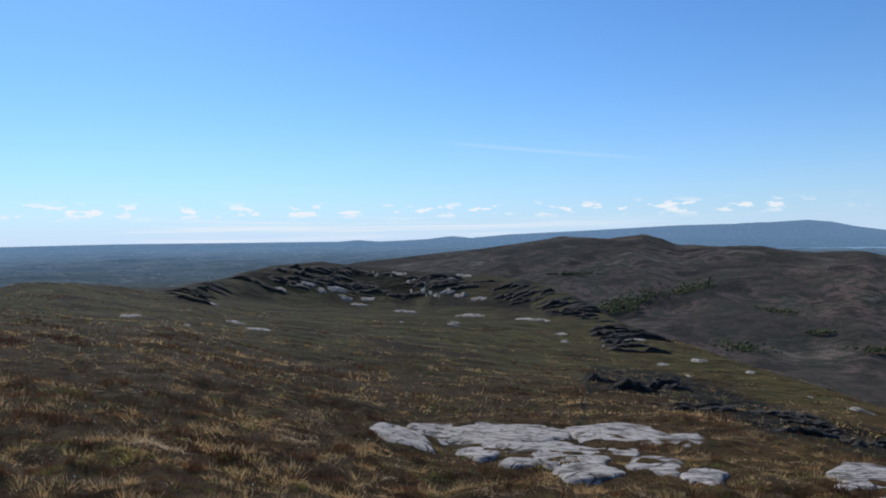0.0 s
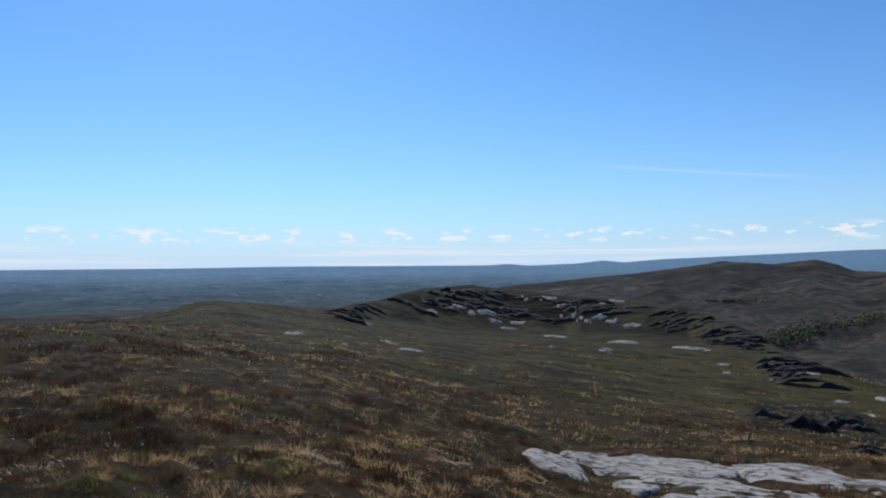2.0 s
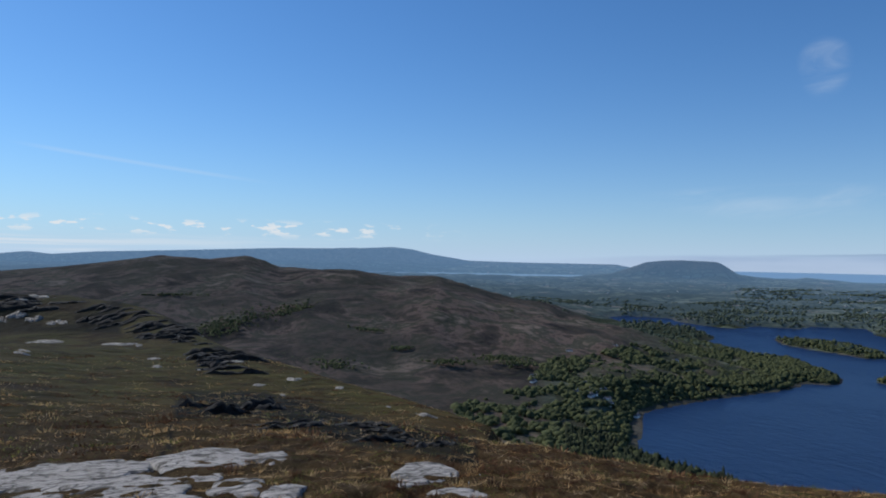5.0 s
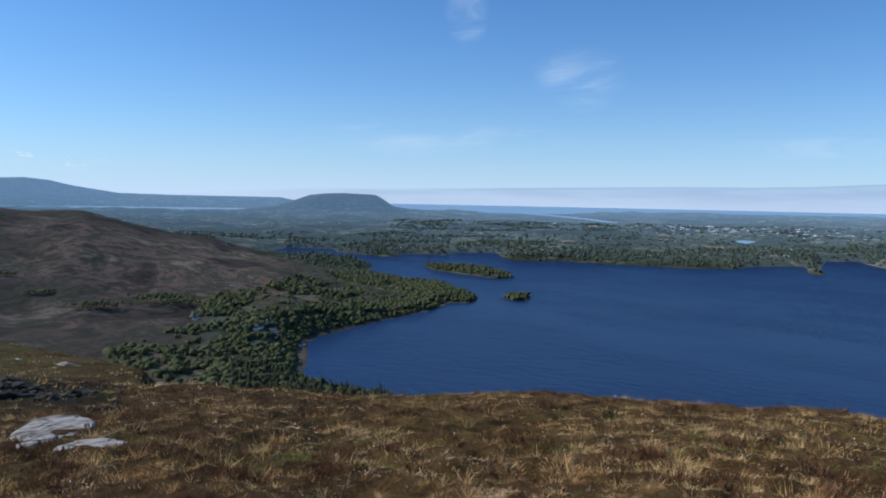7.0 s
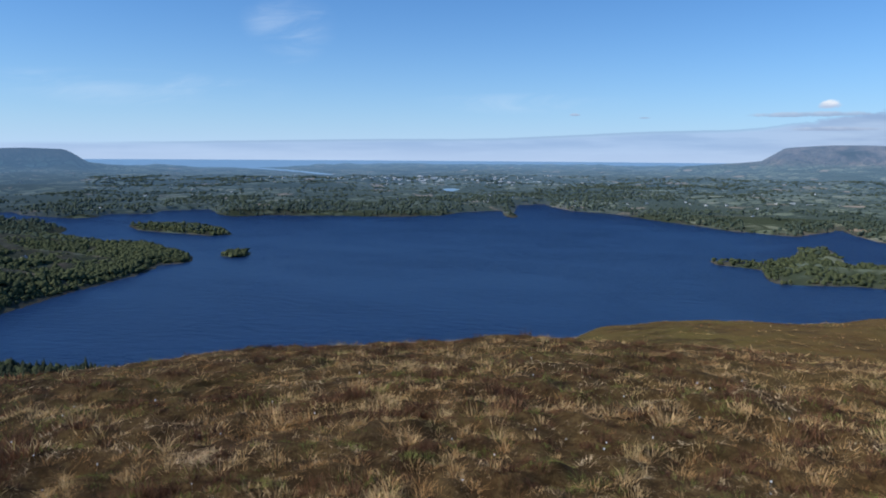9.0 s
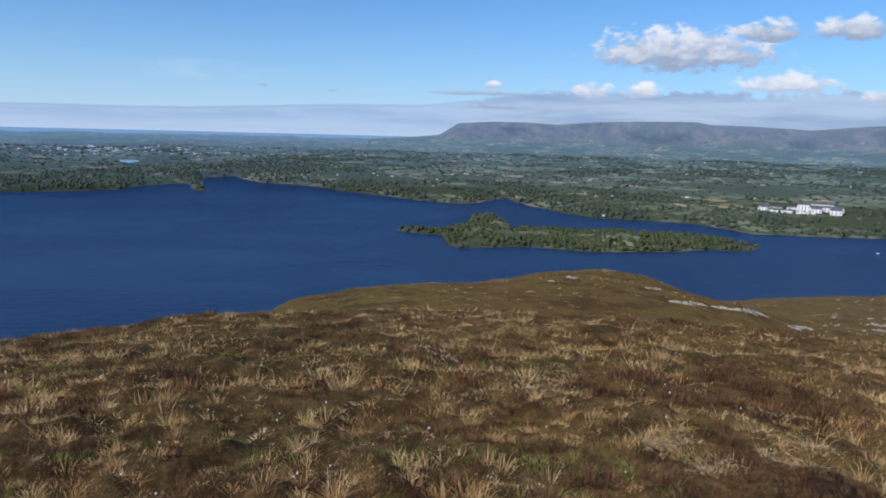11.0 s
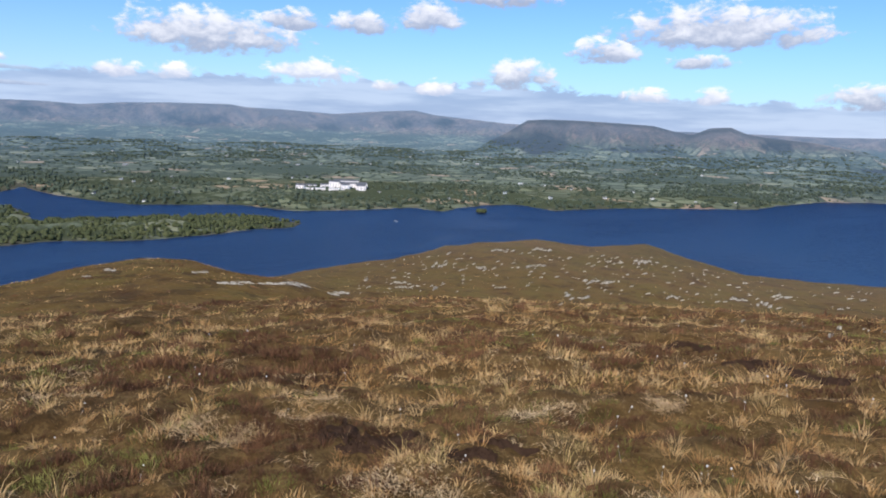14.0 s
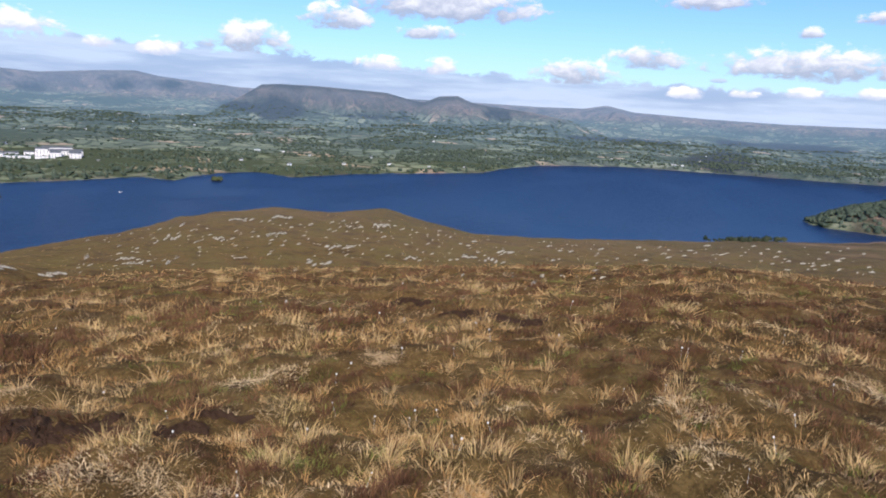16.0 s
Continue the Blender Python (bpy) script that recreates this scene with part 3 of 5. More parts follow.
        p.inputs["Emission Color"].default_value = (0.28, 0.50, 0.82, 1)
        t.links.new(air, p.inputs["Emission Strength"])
    return m


def water_material(name, base, rough, scale, chop=1.0):
    m, t, p, out = material(name)
    at = nd(t, "Attribute", attribute_name="plan").outputs["Vector"]
    p.inputs["Base Color"].default_value = (*base, 1)
    p.inputs["Roughness"].default_value = rough
    p.inputs["IOR"].default_value = 1.33
    wave = nd(t, "VectorMath", {0: at, 1: (1.0, 0.45, 1)}, operation="MULTIPLY").outputs[0]
    gust = step_(t, noise_(t, wave, 0.003, 6, 0.65, 1.0), 0.35, 0.65)
    h = math_(t, "ADD", noise_(t, wave, 0.35 * scale, 3, 0.6), math_(t, "MULTIPLY", noise_(t, wave, 0.06 * scale, 4, 0.6), 3.0))
    b = nd(t, "Bump", {"Strength": math_(t, "MULTIPLY", chop, math_(t, "ADD", 0.15, math_(t, "MULTIPLY", gust, 0.7))), "Distance": 1.6, "Height": h}).outputs[0]
    t.links.new(b, p.inputs["Normal"])
    return m


def leaf_material(name, a, b, c, seed_scale=0.02):
    """Foliage: three greens over the trees, light through the leaves."""
    m, t, p, out = material(name)
    g = nd(t, "NewGeometry").outputs
    r = g["Random Per Island"]
    col = ramp(t, r, [(0.0, a), (0.5, b), (1.0, c)])
    n = noise_(t, nd(t, "TexCoord").outputs["Object"], seed_scale, 3, 0.6)
    col = mix(t, step_(t, n, 0.35, 0.65), col, mix(t, 0.6, col, a))
    t.links.new(col, p.inputs["Base Color"])
    p.inputs["Roughness"].default_value = 0.8
    p.inputs["Specular IOR Level"].default_value = 0.1
    tr = nd(t, "BsdfTranslucent", {0: col})
    t.links.new(nd(t, "MixShader", {0: 0.42, 1: p.outputs[0], 2: tr.outputs[0]}).outputs[0], out.inputs[0])
    return m


def blade_material(name, stops, through_=0.06):
    """Blades: one tone for each tuft, a little of its own for each blade."""
    m, t, p, out = material(name)
    r = nd(t, "NewGeometry").outputs["Random Per Island"]
    tone = nd(t, "Attribute", attribute_name="tone").outputs["Fac"]
    v = math_(t, "ADD", math_(t, "MULTIPLY", r, 0.32), math_(t, "MULTIPLY", tone, 0.68))
    col = ramp(t, v, stops)
    t.links.new(col, p.inputs["Base Color"])
    p.inputs["Roughness"].default_value = 0.8
    p.inputs["Specular IOR Level"].default_value = 0.15
    tr = nd(t, "BsdfTranslucent", {0: col})
    mx = nd(t, "MixShader", {0: through_, 1: p.outputs[0], 2: tr.outputs[0]})
    t.links.new(mx.outputs[0], out.inputs[0])
    return m


def plain_material(name, a, b, scale, rough=0.8):
    """Two close colours mottled together, with a fine grain."""
    m, t, p, out = material(name)
    pos = nd(t, "NewGeometry").outputs["Position"]
    col = mix(t, noise_(t, pos, scale, 5, 0.65), a, b)
    t.links.new(col, p.inputs["Base Color"])
    p.inputs["Roughness"].default_value = rough
    p.inputs["Specular IOR Level"].default_value = 0.05 if rough > 0.9 else 0.4
    t.links.new(nd(t, "Bump", {"Strength": 0.5, "Distance": 0.12 / scale, "Height": noise_(t, pos, scale * 4, 4, 0.7)}).outputs[0], p.inputs["Normal"])
    return m


def rock_material(name, light, dark, stain):
    m, t, p, out = material(name)
    pos = nd(t, "NewGeometry").outputs["Position"]
    n1, n2 = noise_(t, pos, 2.2, 7, 0.65), noise_(t, pos, 14.0, 5, 0.7)
    col = ramp(t, n1, [(0.36, dark), (0.52, light), (0.72, tuple(min(1, c * 1.25) for c in light))])
    col = mix(t, math_(t, "MULTIPLY", step_(t, n2, 0.52, 0.68), 0.7), col, stain)
    crack = nd(t, "TexVoronoi", {"Vector": nd(t, "VectorMath", {0: pos, 1: (1.3, 2.6, 2.0)}, operation="MULTIPLY").outputs[0], "Scale": 1.4}, feature="DISTANCE_TO_EDGE").outputs[0]
    gap = math_(t, "SUBTRACT", 1.0, step_(t, crack, 0.0, 0.07))
    col = mix(t, math_(t, "MULTIPLY", gap, 0.75), col, (0.035, 0.03, 0.024))
    t.links.new(col, p.inputs["Base Color"])
    p.inputs["Roughness"].default_value = 0.9
    p.inputs["Specular IOR Level"].default_value = 0.1
    h = math_(t, "SUBTRACT", math_(t, "ADD", n1, math_(t, "MULTIPLY", n2, 0.3)), math_(t, "MULTIPLY", gap, 0.5))
    t.links.new(nd(t, "Bump", {"Strength": 0.85, "Distance": 0.08, "Height": h}).outputs[0], p.inputs["Normal"])
    return m


M_GROUND = ground_material("moor_and_farmland")
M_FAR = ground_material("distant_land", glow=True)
M_LAKE = water_material("lake_water", (0.006, 0.0195, 0.063), 0.33, 1.0)
# paler base colour and glow stand in for haze and reflected sky
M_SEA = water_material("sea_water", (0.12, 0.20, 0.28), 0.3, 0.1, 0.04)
M_SEA.node_tree.nodes["Principled BSDF"].inputs["Emission Color"].default_value = (0.36, 0.57, 0.80, 1)  # haze put in as a blue glow on the water
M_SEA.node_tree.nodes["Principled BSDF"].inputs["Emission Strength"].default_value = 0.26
M_LEAF = leaf_material("broadleaf_crowns", (0.085, 0.10, 0.046), (0.115, 0.13, 0.058), (0.155, 0.165, 0.07))
# bluer greens put the distance haze into the leaf colour
M_HEDGE = leaf_material("hazed_hedgerow_leaves", (0.08, 0.105, 0.072), (0.11, 0.138, 0.094), (0.145, 0.17, 0.115))
M_CONIFER = leaf_material("conifer_crowns", (0.045, 0.056, 0.032), (0.062, 0.074, 0.04), (0.085, 0.095, 0.05))
M_STRAW = blade_material("bleached_moor_grass", [(0.1, (0.235, 0.112, 0.042)), (0.35, (0.51, 0.285, 0.105)), (0.65, (0.75, 0.51, 0.24)), (0.9, (0.49, 0.36, 0.13))], 0.26)
M_PALE_STRAW = blade_material("pale_fallen_grass", [(0.1, (0.30, 0.18, 0.085)), (0.5, (0.56, 0.39, 0.205)), (0.9, (0.74, 0.56, 0.33))], 0.05)
M_HEATHER = blade_material("brown_heather", [(0.1, (0.042, 0.02, 0.011)), (0.5, (0.135, 0.064, 0.032)), (0.9, (0.29, 0.15, 0.07))], 0.15)
M_GREEN = blade_material("green_moor_grass", [(0.1, (0.085, 0.098, 0.02)), (0.5, (0.18, 0.19, 0.042)), (0.9, (0.34, 0.31, 0.09))], 0.28)
M_PEAT = plain_material("bare_peat", (0.014, 0.008, 0.005), (0.075, 0.043, 0.026), 9.0, 0.95)
M_LITTER = blade_material("moor_litter", [(0.0, (0.03, 0.016, 0.009)), (0.35, (0.125, 0.07, 0.034)), (0.6, (0.31, 0.195, 0.088)), (0.75, (0.17, 0.135, 0.046)), (1.0, (0.50, 0.36, 0.18))], 0.25)
M_COTTON = plain_material("bog_cotton_down", (0.66, 0.64, 0.58), (0.80, 0.78, 0.72), 60.0, 0.95)
M_WHITEWASH = plain_material("white_render", (0.70, 0.70, 0.68), (0.82, 0.81, 0.78), 0.4)
M_HOTEL = plain_material("cream_white_render", (0.80, 0.73, 0.68), (0.88, 0.84, 0.80), 0.2)
M_SLATE = plain_material("blue_grey_slate", (0.07, 0.075, 0.085), (0.16, 0.165, 0.175), 0.5, 0.92)
M_SHEET = plain_material("pale_sheet_roof", (0.38, 0.40, 0.42), (0.58, 0.60, 0.62), 0.2, 0.5)
M_BARN = plain_material("weathered_cladding", (0.30, 0.27, 0.24), (0.50, 0.47, 0.43), 0.4)
M_PANE = plain_material("dark_window_glass", (0.02, 0.025, 0.03), (0.04, 0.05, 0.06), 1.0, 0.1)
M_ROCK = rock_material("pale_lichened_quartzite", (0.33, 0.308, 0.28), (0.075, 0.069, 0.06), (0.055, 0.05, 0.042))
M_SCARP_ROCK = rock_material("grey_scarp_rock", (0.36, 0.33, 0.28), (0.12, 0.108, 0.088), (0.07, 0.063, 0.052))
M_HILL_ROCK = rock_material("grey_hillside_rock", (0.47, 0.425, 0.34), (0.22, 0.19, 0.14), (0.17, 0.15, 0.105))
# near-black colour stands in for shade on faces turned from the sun
M_DARK_ROCK = rock_material("shade_darkened_rock", (0.036, 0.034, 0.031), (0.016, 0.015, 0.013), (0.055, 0.05, 0.04))

# ---- ground and water ----
AZ = np.concatenate([np.arange(-192, 48, 0.36), np.arange(48, 168, 1.5)])
RINGS = np.concatenate([[0.02], np.geomspace(0.5, 3, 18)[:-1], np.geomspace(3, 24, 140)[:-1], np.geomspace(24, 3600, 172)])
FAR_RINGS = np.concatenate([np.geomspace(3600, 20000, 130), np.geomspace(20300, 33500, 14)])


def band(az, e, table, half, soft=0.4):
    """1 where the line of sight lies within half a width of a line of bearings and elevations."""
    a = np.array(sorted(table))
    mid_ = np.interp(az, a[:, 0], a[:, 1])
    return 1 - smooth(np.abs(e - mid_), half, half + soft)


# cloud shadows painted as dark patches: bearing, elevation, half width, half height
CLOUD_SHADOWS = [(-140.8, -0.9, 1.7, 0.4), (-143.9, -1.0, 1.4, 0.6), (-127.5, -0.29, 1.1, 0.45), (-117.9, -0.02, 1.7, 0.4), (-160.4, -0.48, 0.9, 0.3), (-177.2, -3.0, 2.5, 0.6),
               (-107, 0.3, 1.1, 0.2), (-133, 0.2, 0.8, 0.3), (-136.4, 0.3, 0.7, 0.3), (-170, -1.9, 4, 0.15), (-181, -1.6, 3.5, 0.2), (-150, -1.2, 3, 0.12)]


def clothe(ob, a, d, z):
    """Land cover: farmland, open hill, bare stone, dark heather; cloud shadows painted in with the heather."""
    t = np.radians(a)
    x, y = -np.sin(t) * d, np.cos(t) * d
    az = wrap(a)
    e = np.degrees(np.arctan2(z, d))
    patch = fbm(x / (d * 0.04 + 1), y / (d * 0.04 + 1), 3, 55)
    low = 1 - smooth(z + 40 * fbm(x / 300, y / 300, 3, 50), LAKE + 25, LAKE + 70)
    w = water_by(x, y)
    farm = low * smooth(d, 1000, 1300) * (1 - smooth(az, -39.5, -37)) * np.where((az > -60) & (d < 2700), 0.85 * smooth(patch, -0.3, 0.0), 1)
    farm = np.maximum(farm, smooth(d, 3400, 3800) * (1 - smooth(z, LAKE + 130, LAKE + 220)))
    hill = smooth(d, 60, 500)
    stone = smooth(d, 6500, 7500) * smooth(z, LAKE + 220, LAKE + 290) * 0.9
    stone = np.maximum(stone, (d > 900) * (d < 4600) * (1 - smooth(np.abs(w + 8), 8, 30)) * 0.5 * smooth(patch, -0.35, 0.1))
    heath_shade = band(az, e, [(-60, -30), (-34.2, -30), (-33, -14.2), (-30, -13.7), (-24, -12.9), (-17, -11.0), (-11, -10.7), (-9, -20), (40, -20)], 0.7) * (d < 120)
    # scarp face: dark heather and rock, with the face's shade painted in
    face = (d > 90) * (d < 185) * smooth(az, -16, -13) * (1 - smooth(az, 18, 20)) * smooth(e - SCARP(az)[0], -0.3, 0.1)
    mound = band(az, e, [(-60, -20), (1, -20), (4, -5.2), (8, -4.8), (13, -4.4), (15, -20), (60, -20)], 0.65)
    heath_shade = np.maximum(heath_shade, face * (1 - 0.8 * mound) * smooth(patch, -0.35, -0.1) * (0.75 + 0.25 * smooth(-az, -3, 3)))
    # painted cloud shadows on the far slopes share this channel
    for pa, pe, pw, ph in CLOUD_SHADOWS:
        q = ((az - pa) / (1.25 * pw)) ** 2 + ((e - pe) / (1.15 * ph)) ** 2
        heath_shade = np.maximum(heath_shade, (d > 2500) * (1 - smooth(q + 1.1 * patch, 0.6, 1.3)))
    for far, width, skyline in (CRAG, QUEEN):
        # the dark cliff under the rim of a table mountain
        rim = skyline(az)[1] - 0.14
        heath_shade = np.maximum(heath_shade, 0.8 * (np.abs(d - far + width * 0.15) < width * 0.35) * (rim > -0.3) * (1 - smooth(np.abs(e - rim + 0.1 * patch), 0.07, 0.16)))
    c = np.stack([farm, hill, stone, heath_shade], -1)
    at = ob.data.attributes.new("cover", "FLOAT_COLOR", "POINT")
    at.data.foreach_set("color", c.astype(np.float32).ravel())


ground, *shape_ = polar_sheet("ground", AZ, RINGS, land)
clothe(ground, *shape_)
ground.data.materials.append(M_GROUND)
tagged(ground, "brown and olive moorland hill falling to green lowland", "ground", kind="structure")
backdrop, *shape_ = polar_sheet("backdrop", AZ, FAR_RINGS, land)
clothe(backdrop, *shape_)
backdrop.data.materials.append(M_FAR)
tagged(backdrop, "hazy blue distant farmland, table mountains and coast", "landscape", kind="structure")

lake, *_ = polar_sheet("water", np.arange(-202, -38, 1.0), np.geomspace(860, 5000, 60), lambda a, d: np.full_like(d, LAKE), closed=False)
lake.data.materials.append(M_LAKE)
tagged(lake, "deep blue wind-ruffled lake with wooded islands", "lake", kind="structure")
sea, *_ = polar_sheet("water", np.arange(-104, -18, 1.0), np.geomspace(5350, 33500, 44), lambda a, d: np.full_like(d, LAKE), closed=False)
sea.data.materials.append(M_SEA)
tagged(sea, "pale blue sea and tidal bays on the horizon", "sea", kind="structure")


# ---- woods ----
def ico(level):
    bm = bmesh.new()
    bmesh.ops.create_icosphere(bm, subdivisions=level, radius=1)
    v = np.array([q.co for q in bm.verts])
    f = np.array([[q.index for q in p.verts] for p in bm.faces])
    bm.free()
    return v, f


def mesh_from(name, verts, faces, mats, smooth_=False):
    me = bpy.data.meshes.new(name)
    faces = np.asarray(faces)
    k = faces.shape[1]
    me.vertices.add(len(verts)), me.loops.add(faces.size), me.polygons.add(len(faces))
    me.vertices.foreach_set("co", np.asarray(verts, np.float32).ravel())
    me.loops.foreach_set("vertex_index", faces.astype(np.int32).ravel())
    me.polygons.foreach_set("loop_start", np.arange(0, faces.size, k, dtype=np.int32))
    me.update()
    me.validate()
    if smooth_:
        me.shade_smooth()
    for mt in mats:
        me.materials.append(mt)
    return me


def crowns(name, az, d, tall, level, mat, label, rng, slim=0.55, conifer=False, lobes=1):
    """Many tree crowns, each of one or more uneven lumps, standing on the land."""
    v, f = ico(level)
    f = f[v[f].mean(1)[:, 2] > -0.5]
    s = drawn(d) / d
    base = spot(az, d, 0.0, False)
    if lobes > 1:
        base, s, tall = np.repeat(base, lobes, 0), np.repeat(s, lobes), np.repeat(tall, lobes)
        first = (np.arange(len(s)) % lobes == 0)
        shift = rng.normal(0, 0.34, (len(s), 2)) * (tall * slim * 1.5 * s * ~first)[:, None]
        base = base + np.column_stack([shift, (rng.uniform(-0.05, 0.22, len(s)) * tall * s * ~first)])
        tall = tall * np.where(first, 1.0, rng.uniform(0.45, 0.8, len(s)))
    n = len(s)
    j = 1 + 0.28 * rng.standard_normal((n, len(v), 1))
    w = tall * slim * rng.uniform(0.75, 1.25, n)
    p = v[None] * j
    if conifer:
        shrink = np.clip(0.9 - p[..., 2:] * 0.75, 0.12, 1.5)
        p[..., :2] = p[..., :2] * shrink
    p = p * np.stack([w, w, tall * 0.55], -1)[:, None] * s[:, None, None]
    p[..., 2] += (tall * 0.45 * s)[:, None]
    p = p + base[:, None]
    faces = (f[None] + (np.arange(n) * len(v))[:, None, None]).reshape(-1, 3)
    ob = new(name, mesh_from(name, p.reshape(-1, 3), faces, [mat], True))
    return tagged(ob, label, "trees", kind="stuff")


def scatter(rng, n, az0, az1, d0, d1, keep):
    az, d = rng.uniform(az0, az1, n), np.sqrt(rng.uniform(d0 * d0, d1 * d1, n))
    t = np.radians(az)
    ok = keep(az, d, -np.sin(t) * d, np.cos(t) * d)
    return az[ok], d[ok]


rng = np.random.default_rng(4)


# upper edge of the woods across the valley: bearing, elevation
WOOD_EDGE = line([(60, -30), (-30.5, -30), (-31.5, -11.2), (-35, -10.3), (-36.9, -9.75), (-37.6, -8.6), (-38.4, -7.85), (-40.6, -7.2), (-42.2, -6.95), (-44.3, -6.4), (-48.4, -5.75),
                  (-50, -5.35), (-52.6, -5.6), (-60, -6.0), (-66, -30), (-240, -30)])
GLADES = [(-42.4, -10.4, 1.2, 0.32), (-42.3, -11.15, 1.3, 0.3), (-37.6, -10.6, 0.7, 0.16), (-34.6, -10.95, 1.3, 0.2), (-46.6, -9.1, 0.8, 0.16), (-44.2, -8.6, 1.0, 0.13),
          (-41.2, -8.8, 0.9, 0.14), (-49.5, -7.9, 0.9, 0.13), (-39.2, -12.3, 1.0, 0.2), (-47.8, -7.0, 1.0, 0.12), (-43.3, -7.7, 0.7, 0.1)]


def wooded_shore(az, d, x, y):
    w, z = water_by(x, y), land(az, d, False)
    e = np.degrees(np.arctan2(z, d))
    ok = (w < -6 - 9 * smooth(az, -50, -48)) & (e < WOOD_EDGE(az)[0] + 0.5 * fbm(x / 120, y / 120, 3, 61)) & (fbm(x / 60, y / 45, 3, 63) > -0.17 + 0.09 * smooth(az, -44, -40) - 0.3 * (1 - smooth(-w, 60, 160)))
    for ga, ge, gw, gh in GLADES:
        ok &= ((az - ga) / gw) ** 2 + ((e - ge) / gh) ** 2 > 1
    return ok


a_, d_ = scatter(rng, 50000, -62, -30, 950, 2800, wooded_shore)
crowns("woodland", a_, d_, rng.uniform(4.5, 10.5, len(a_)) * rng.uniform(0.6, 1.2, len(a_)), 1, M_LEAF, "mixed green broadleaf woodland along the lake shore", rng, 0.62, lobes=2)
a_, d_ = scatter(rng, 800, -54, -40, 985, 1140, lambda az, d, x, y: water_by(x, y) < -6)
crowns("conifers", a_, d_, rng.uniform(8, 16, len(a_)), 1, M_CONIFER, "dark spiky conifers at the foot of the moor by the lake", rng, 0.3, conifer=True)


def land_met(az, el):
    """True distance at which a line of sight comes down on the brown hill across the valley."""
    d = np.geomspace(1000, 3300, 420)
    e = np.degrees(np.arctan2(land(np.full_like(d, az), d, False), d))
    return float(d[np.argmax(e >= el)]) if (e >= el).any() else 0.0


# copses and bands of wood on the brown hill: bearing, elevation, half widths, slant
COPSES = [(-14.0, -5.2, 2.6, 0.7, -0.26), (-18.6, -4.1, 2.2, 0.45, -0.2), (-9.4, -3.0, 2.6, 0.08, 0.0), (-20.9, -8.05, 2.7, 0.42, 0.1), (-31.0, -8.0, 1.6, 0.22, 0.0),
          (-35.0, -7.6, 1.9, 0.24, 0.0), (-27.2, -7.0, 1.0, 0.12, 0.0), (-31.8, -3.98, 3.0, 0.05, 0.0), (-24.5, -5.6, 1.4, 0.1, 0.1), (-36.6, -8.0, 1.2, 0.2, 0.0)]
ca, cd = [], []
for pa, pe, wa, we, slant in COPSES:
    for k in range(int(170 * wa * we) + 40):
        u, v = rng.normal(0, 0.5), rng.normal(0, 0.5)
        far_ = land_met(pa + u * wa, pe + v * we + slant * u * wa)
        if far_ > 1000:
            ca.append(pa + u * wa), cd.append(far_)
crowns("copse", np.array(ca), np.array(cd), rng.uniform(3, 6.5, len(ca)), 1, M_LEAF, "dark copses in the folds of the brown hill", rng)


def on_island(az, d, x, y):
    w = water_by(x, y)
    return (w < -6) & (d < 3300)


for k, rows in enumerate(ISLANDS):
    r_ = np.array(rows)
    a_, d_ = scatter(rng, 6000 if k == 2 else 1300 if k == 0 else 260, r_[:, 0].min(), r_[:, 0].max(), r_[:, 1].min() - 20, r_[:, 1].max() + 20,
                     lambda az, d, x, y, rows=rows: (inside_by(x, y, plan(rows)) > -10) & (water_by(x, y) < -7) & (fbm(x / 90, y / 90, 3, 70) > -0.3))
    crowns("island_trees", a_, d_, rng.uniform(5, 12, len(a_)), 1, M_LEAF, "green trees covering a small lake island", rng)


def far_shore(az, d, x, y):
    w = water_by(x, y)
    return (w < -10) & (w > -620) & (fbm(x / 220, y / 220, 4, 80) + 0.4 * (1 - smooth(-w, 40, 260)) > -0.06)


a_, d_ = scatter(rng, 30000, -192, -44, 2350, 5000, far_shore)
crowns("lakeside_woods", a_, d_, rng.uniform(8, 14, len(a_)), 1, M_HEDGE, "belt of green woods behind the far lake shore", rng)


def lowland_trees(az, d, x, y):
    """Hedgerows round the fields, and woods between them."""
    w, z = water_by(x, y), land(az, d, False)
    bx, by = x + 90 * fbm(x / 400, y / 400, 2, 84), y + 90 * fbm(x / 400, y / 400, 2, 85)
    c, q = math.cos(0.4), math.sin(0.4)
    gx, gy = (bx * c + by * q) / 150, (by * c - bx * q) / 210
    hedge = np.minimum(np.abs(gx - np.round(gx)) * 150, np.abs(gy - np.round(gy)) * 210) < 7
    wood = fbm(x / 380, y / 380, 4, 86) + 0.4 * fbm(x / 1700, y / 1700, 2, 87) > 0.13
    inlet = ((az + 78.7) / 1.3) ** 2 + ((d - 5850) / 520) ** 2 < 1
    return ((w < -300) | (d > 5000)) & ((az < -52) | (d < 5200)) & (hedge | wood) & (z < LAKE + 175 + 60 * fbm(x / 500, y / 500, 2, 88)) & ~inlet


a_, d_ = scatter(rng, 62000, -192, -36, 3050, 8600, lowland_trees)
big_ = 0.75 + (d_ - 3000) / 6000
crowns("hedgerow_trees", a_, d_, rng.uniform(6, 10.5, len(a_)), 1, M_HEDGE, "hedgerows and small woods over the green lowland", rng, slim=big_)
a_, d_ = scatter(rng, 4500, -196, -182, 2250, 3400, lambda az, d, x, y: water_by(x, y) < -8)
crowns("point_woods", a_, d_, rng.uniform(10, 16, len(a_)), 1, M_HEDGE, "dense green wood on a lake promontory", rng)


# ---- grass and heather ----
def world_xy(x, y):
    return np.degrees(np.arctan2(-x, y)), np.hypot(x, y)


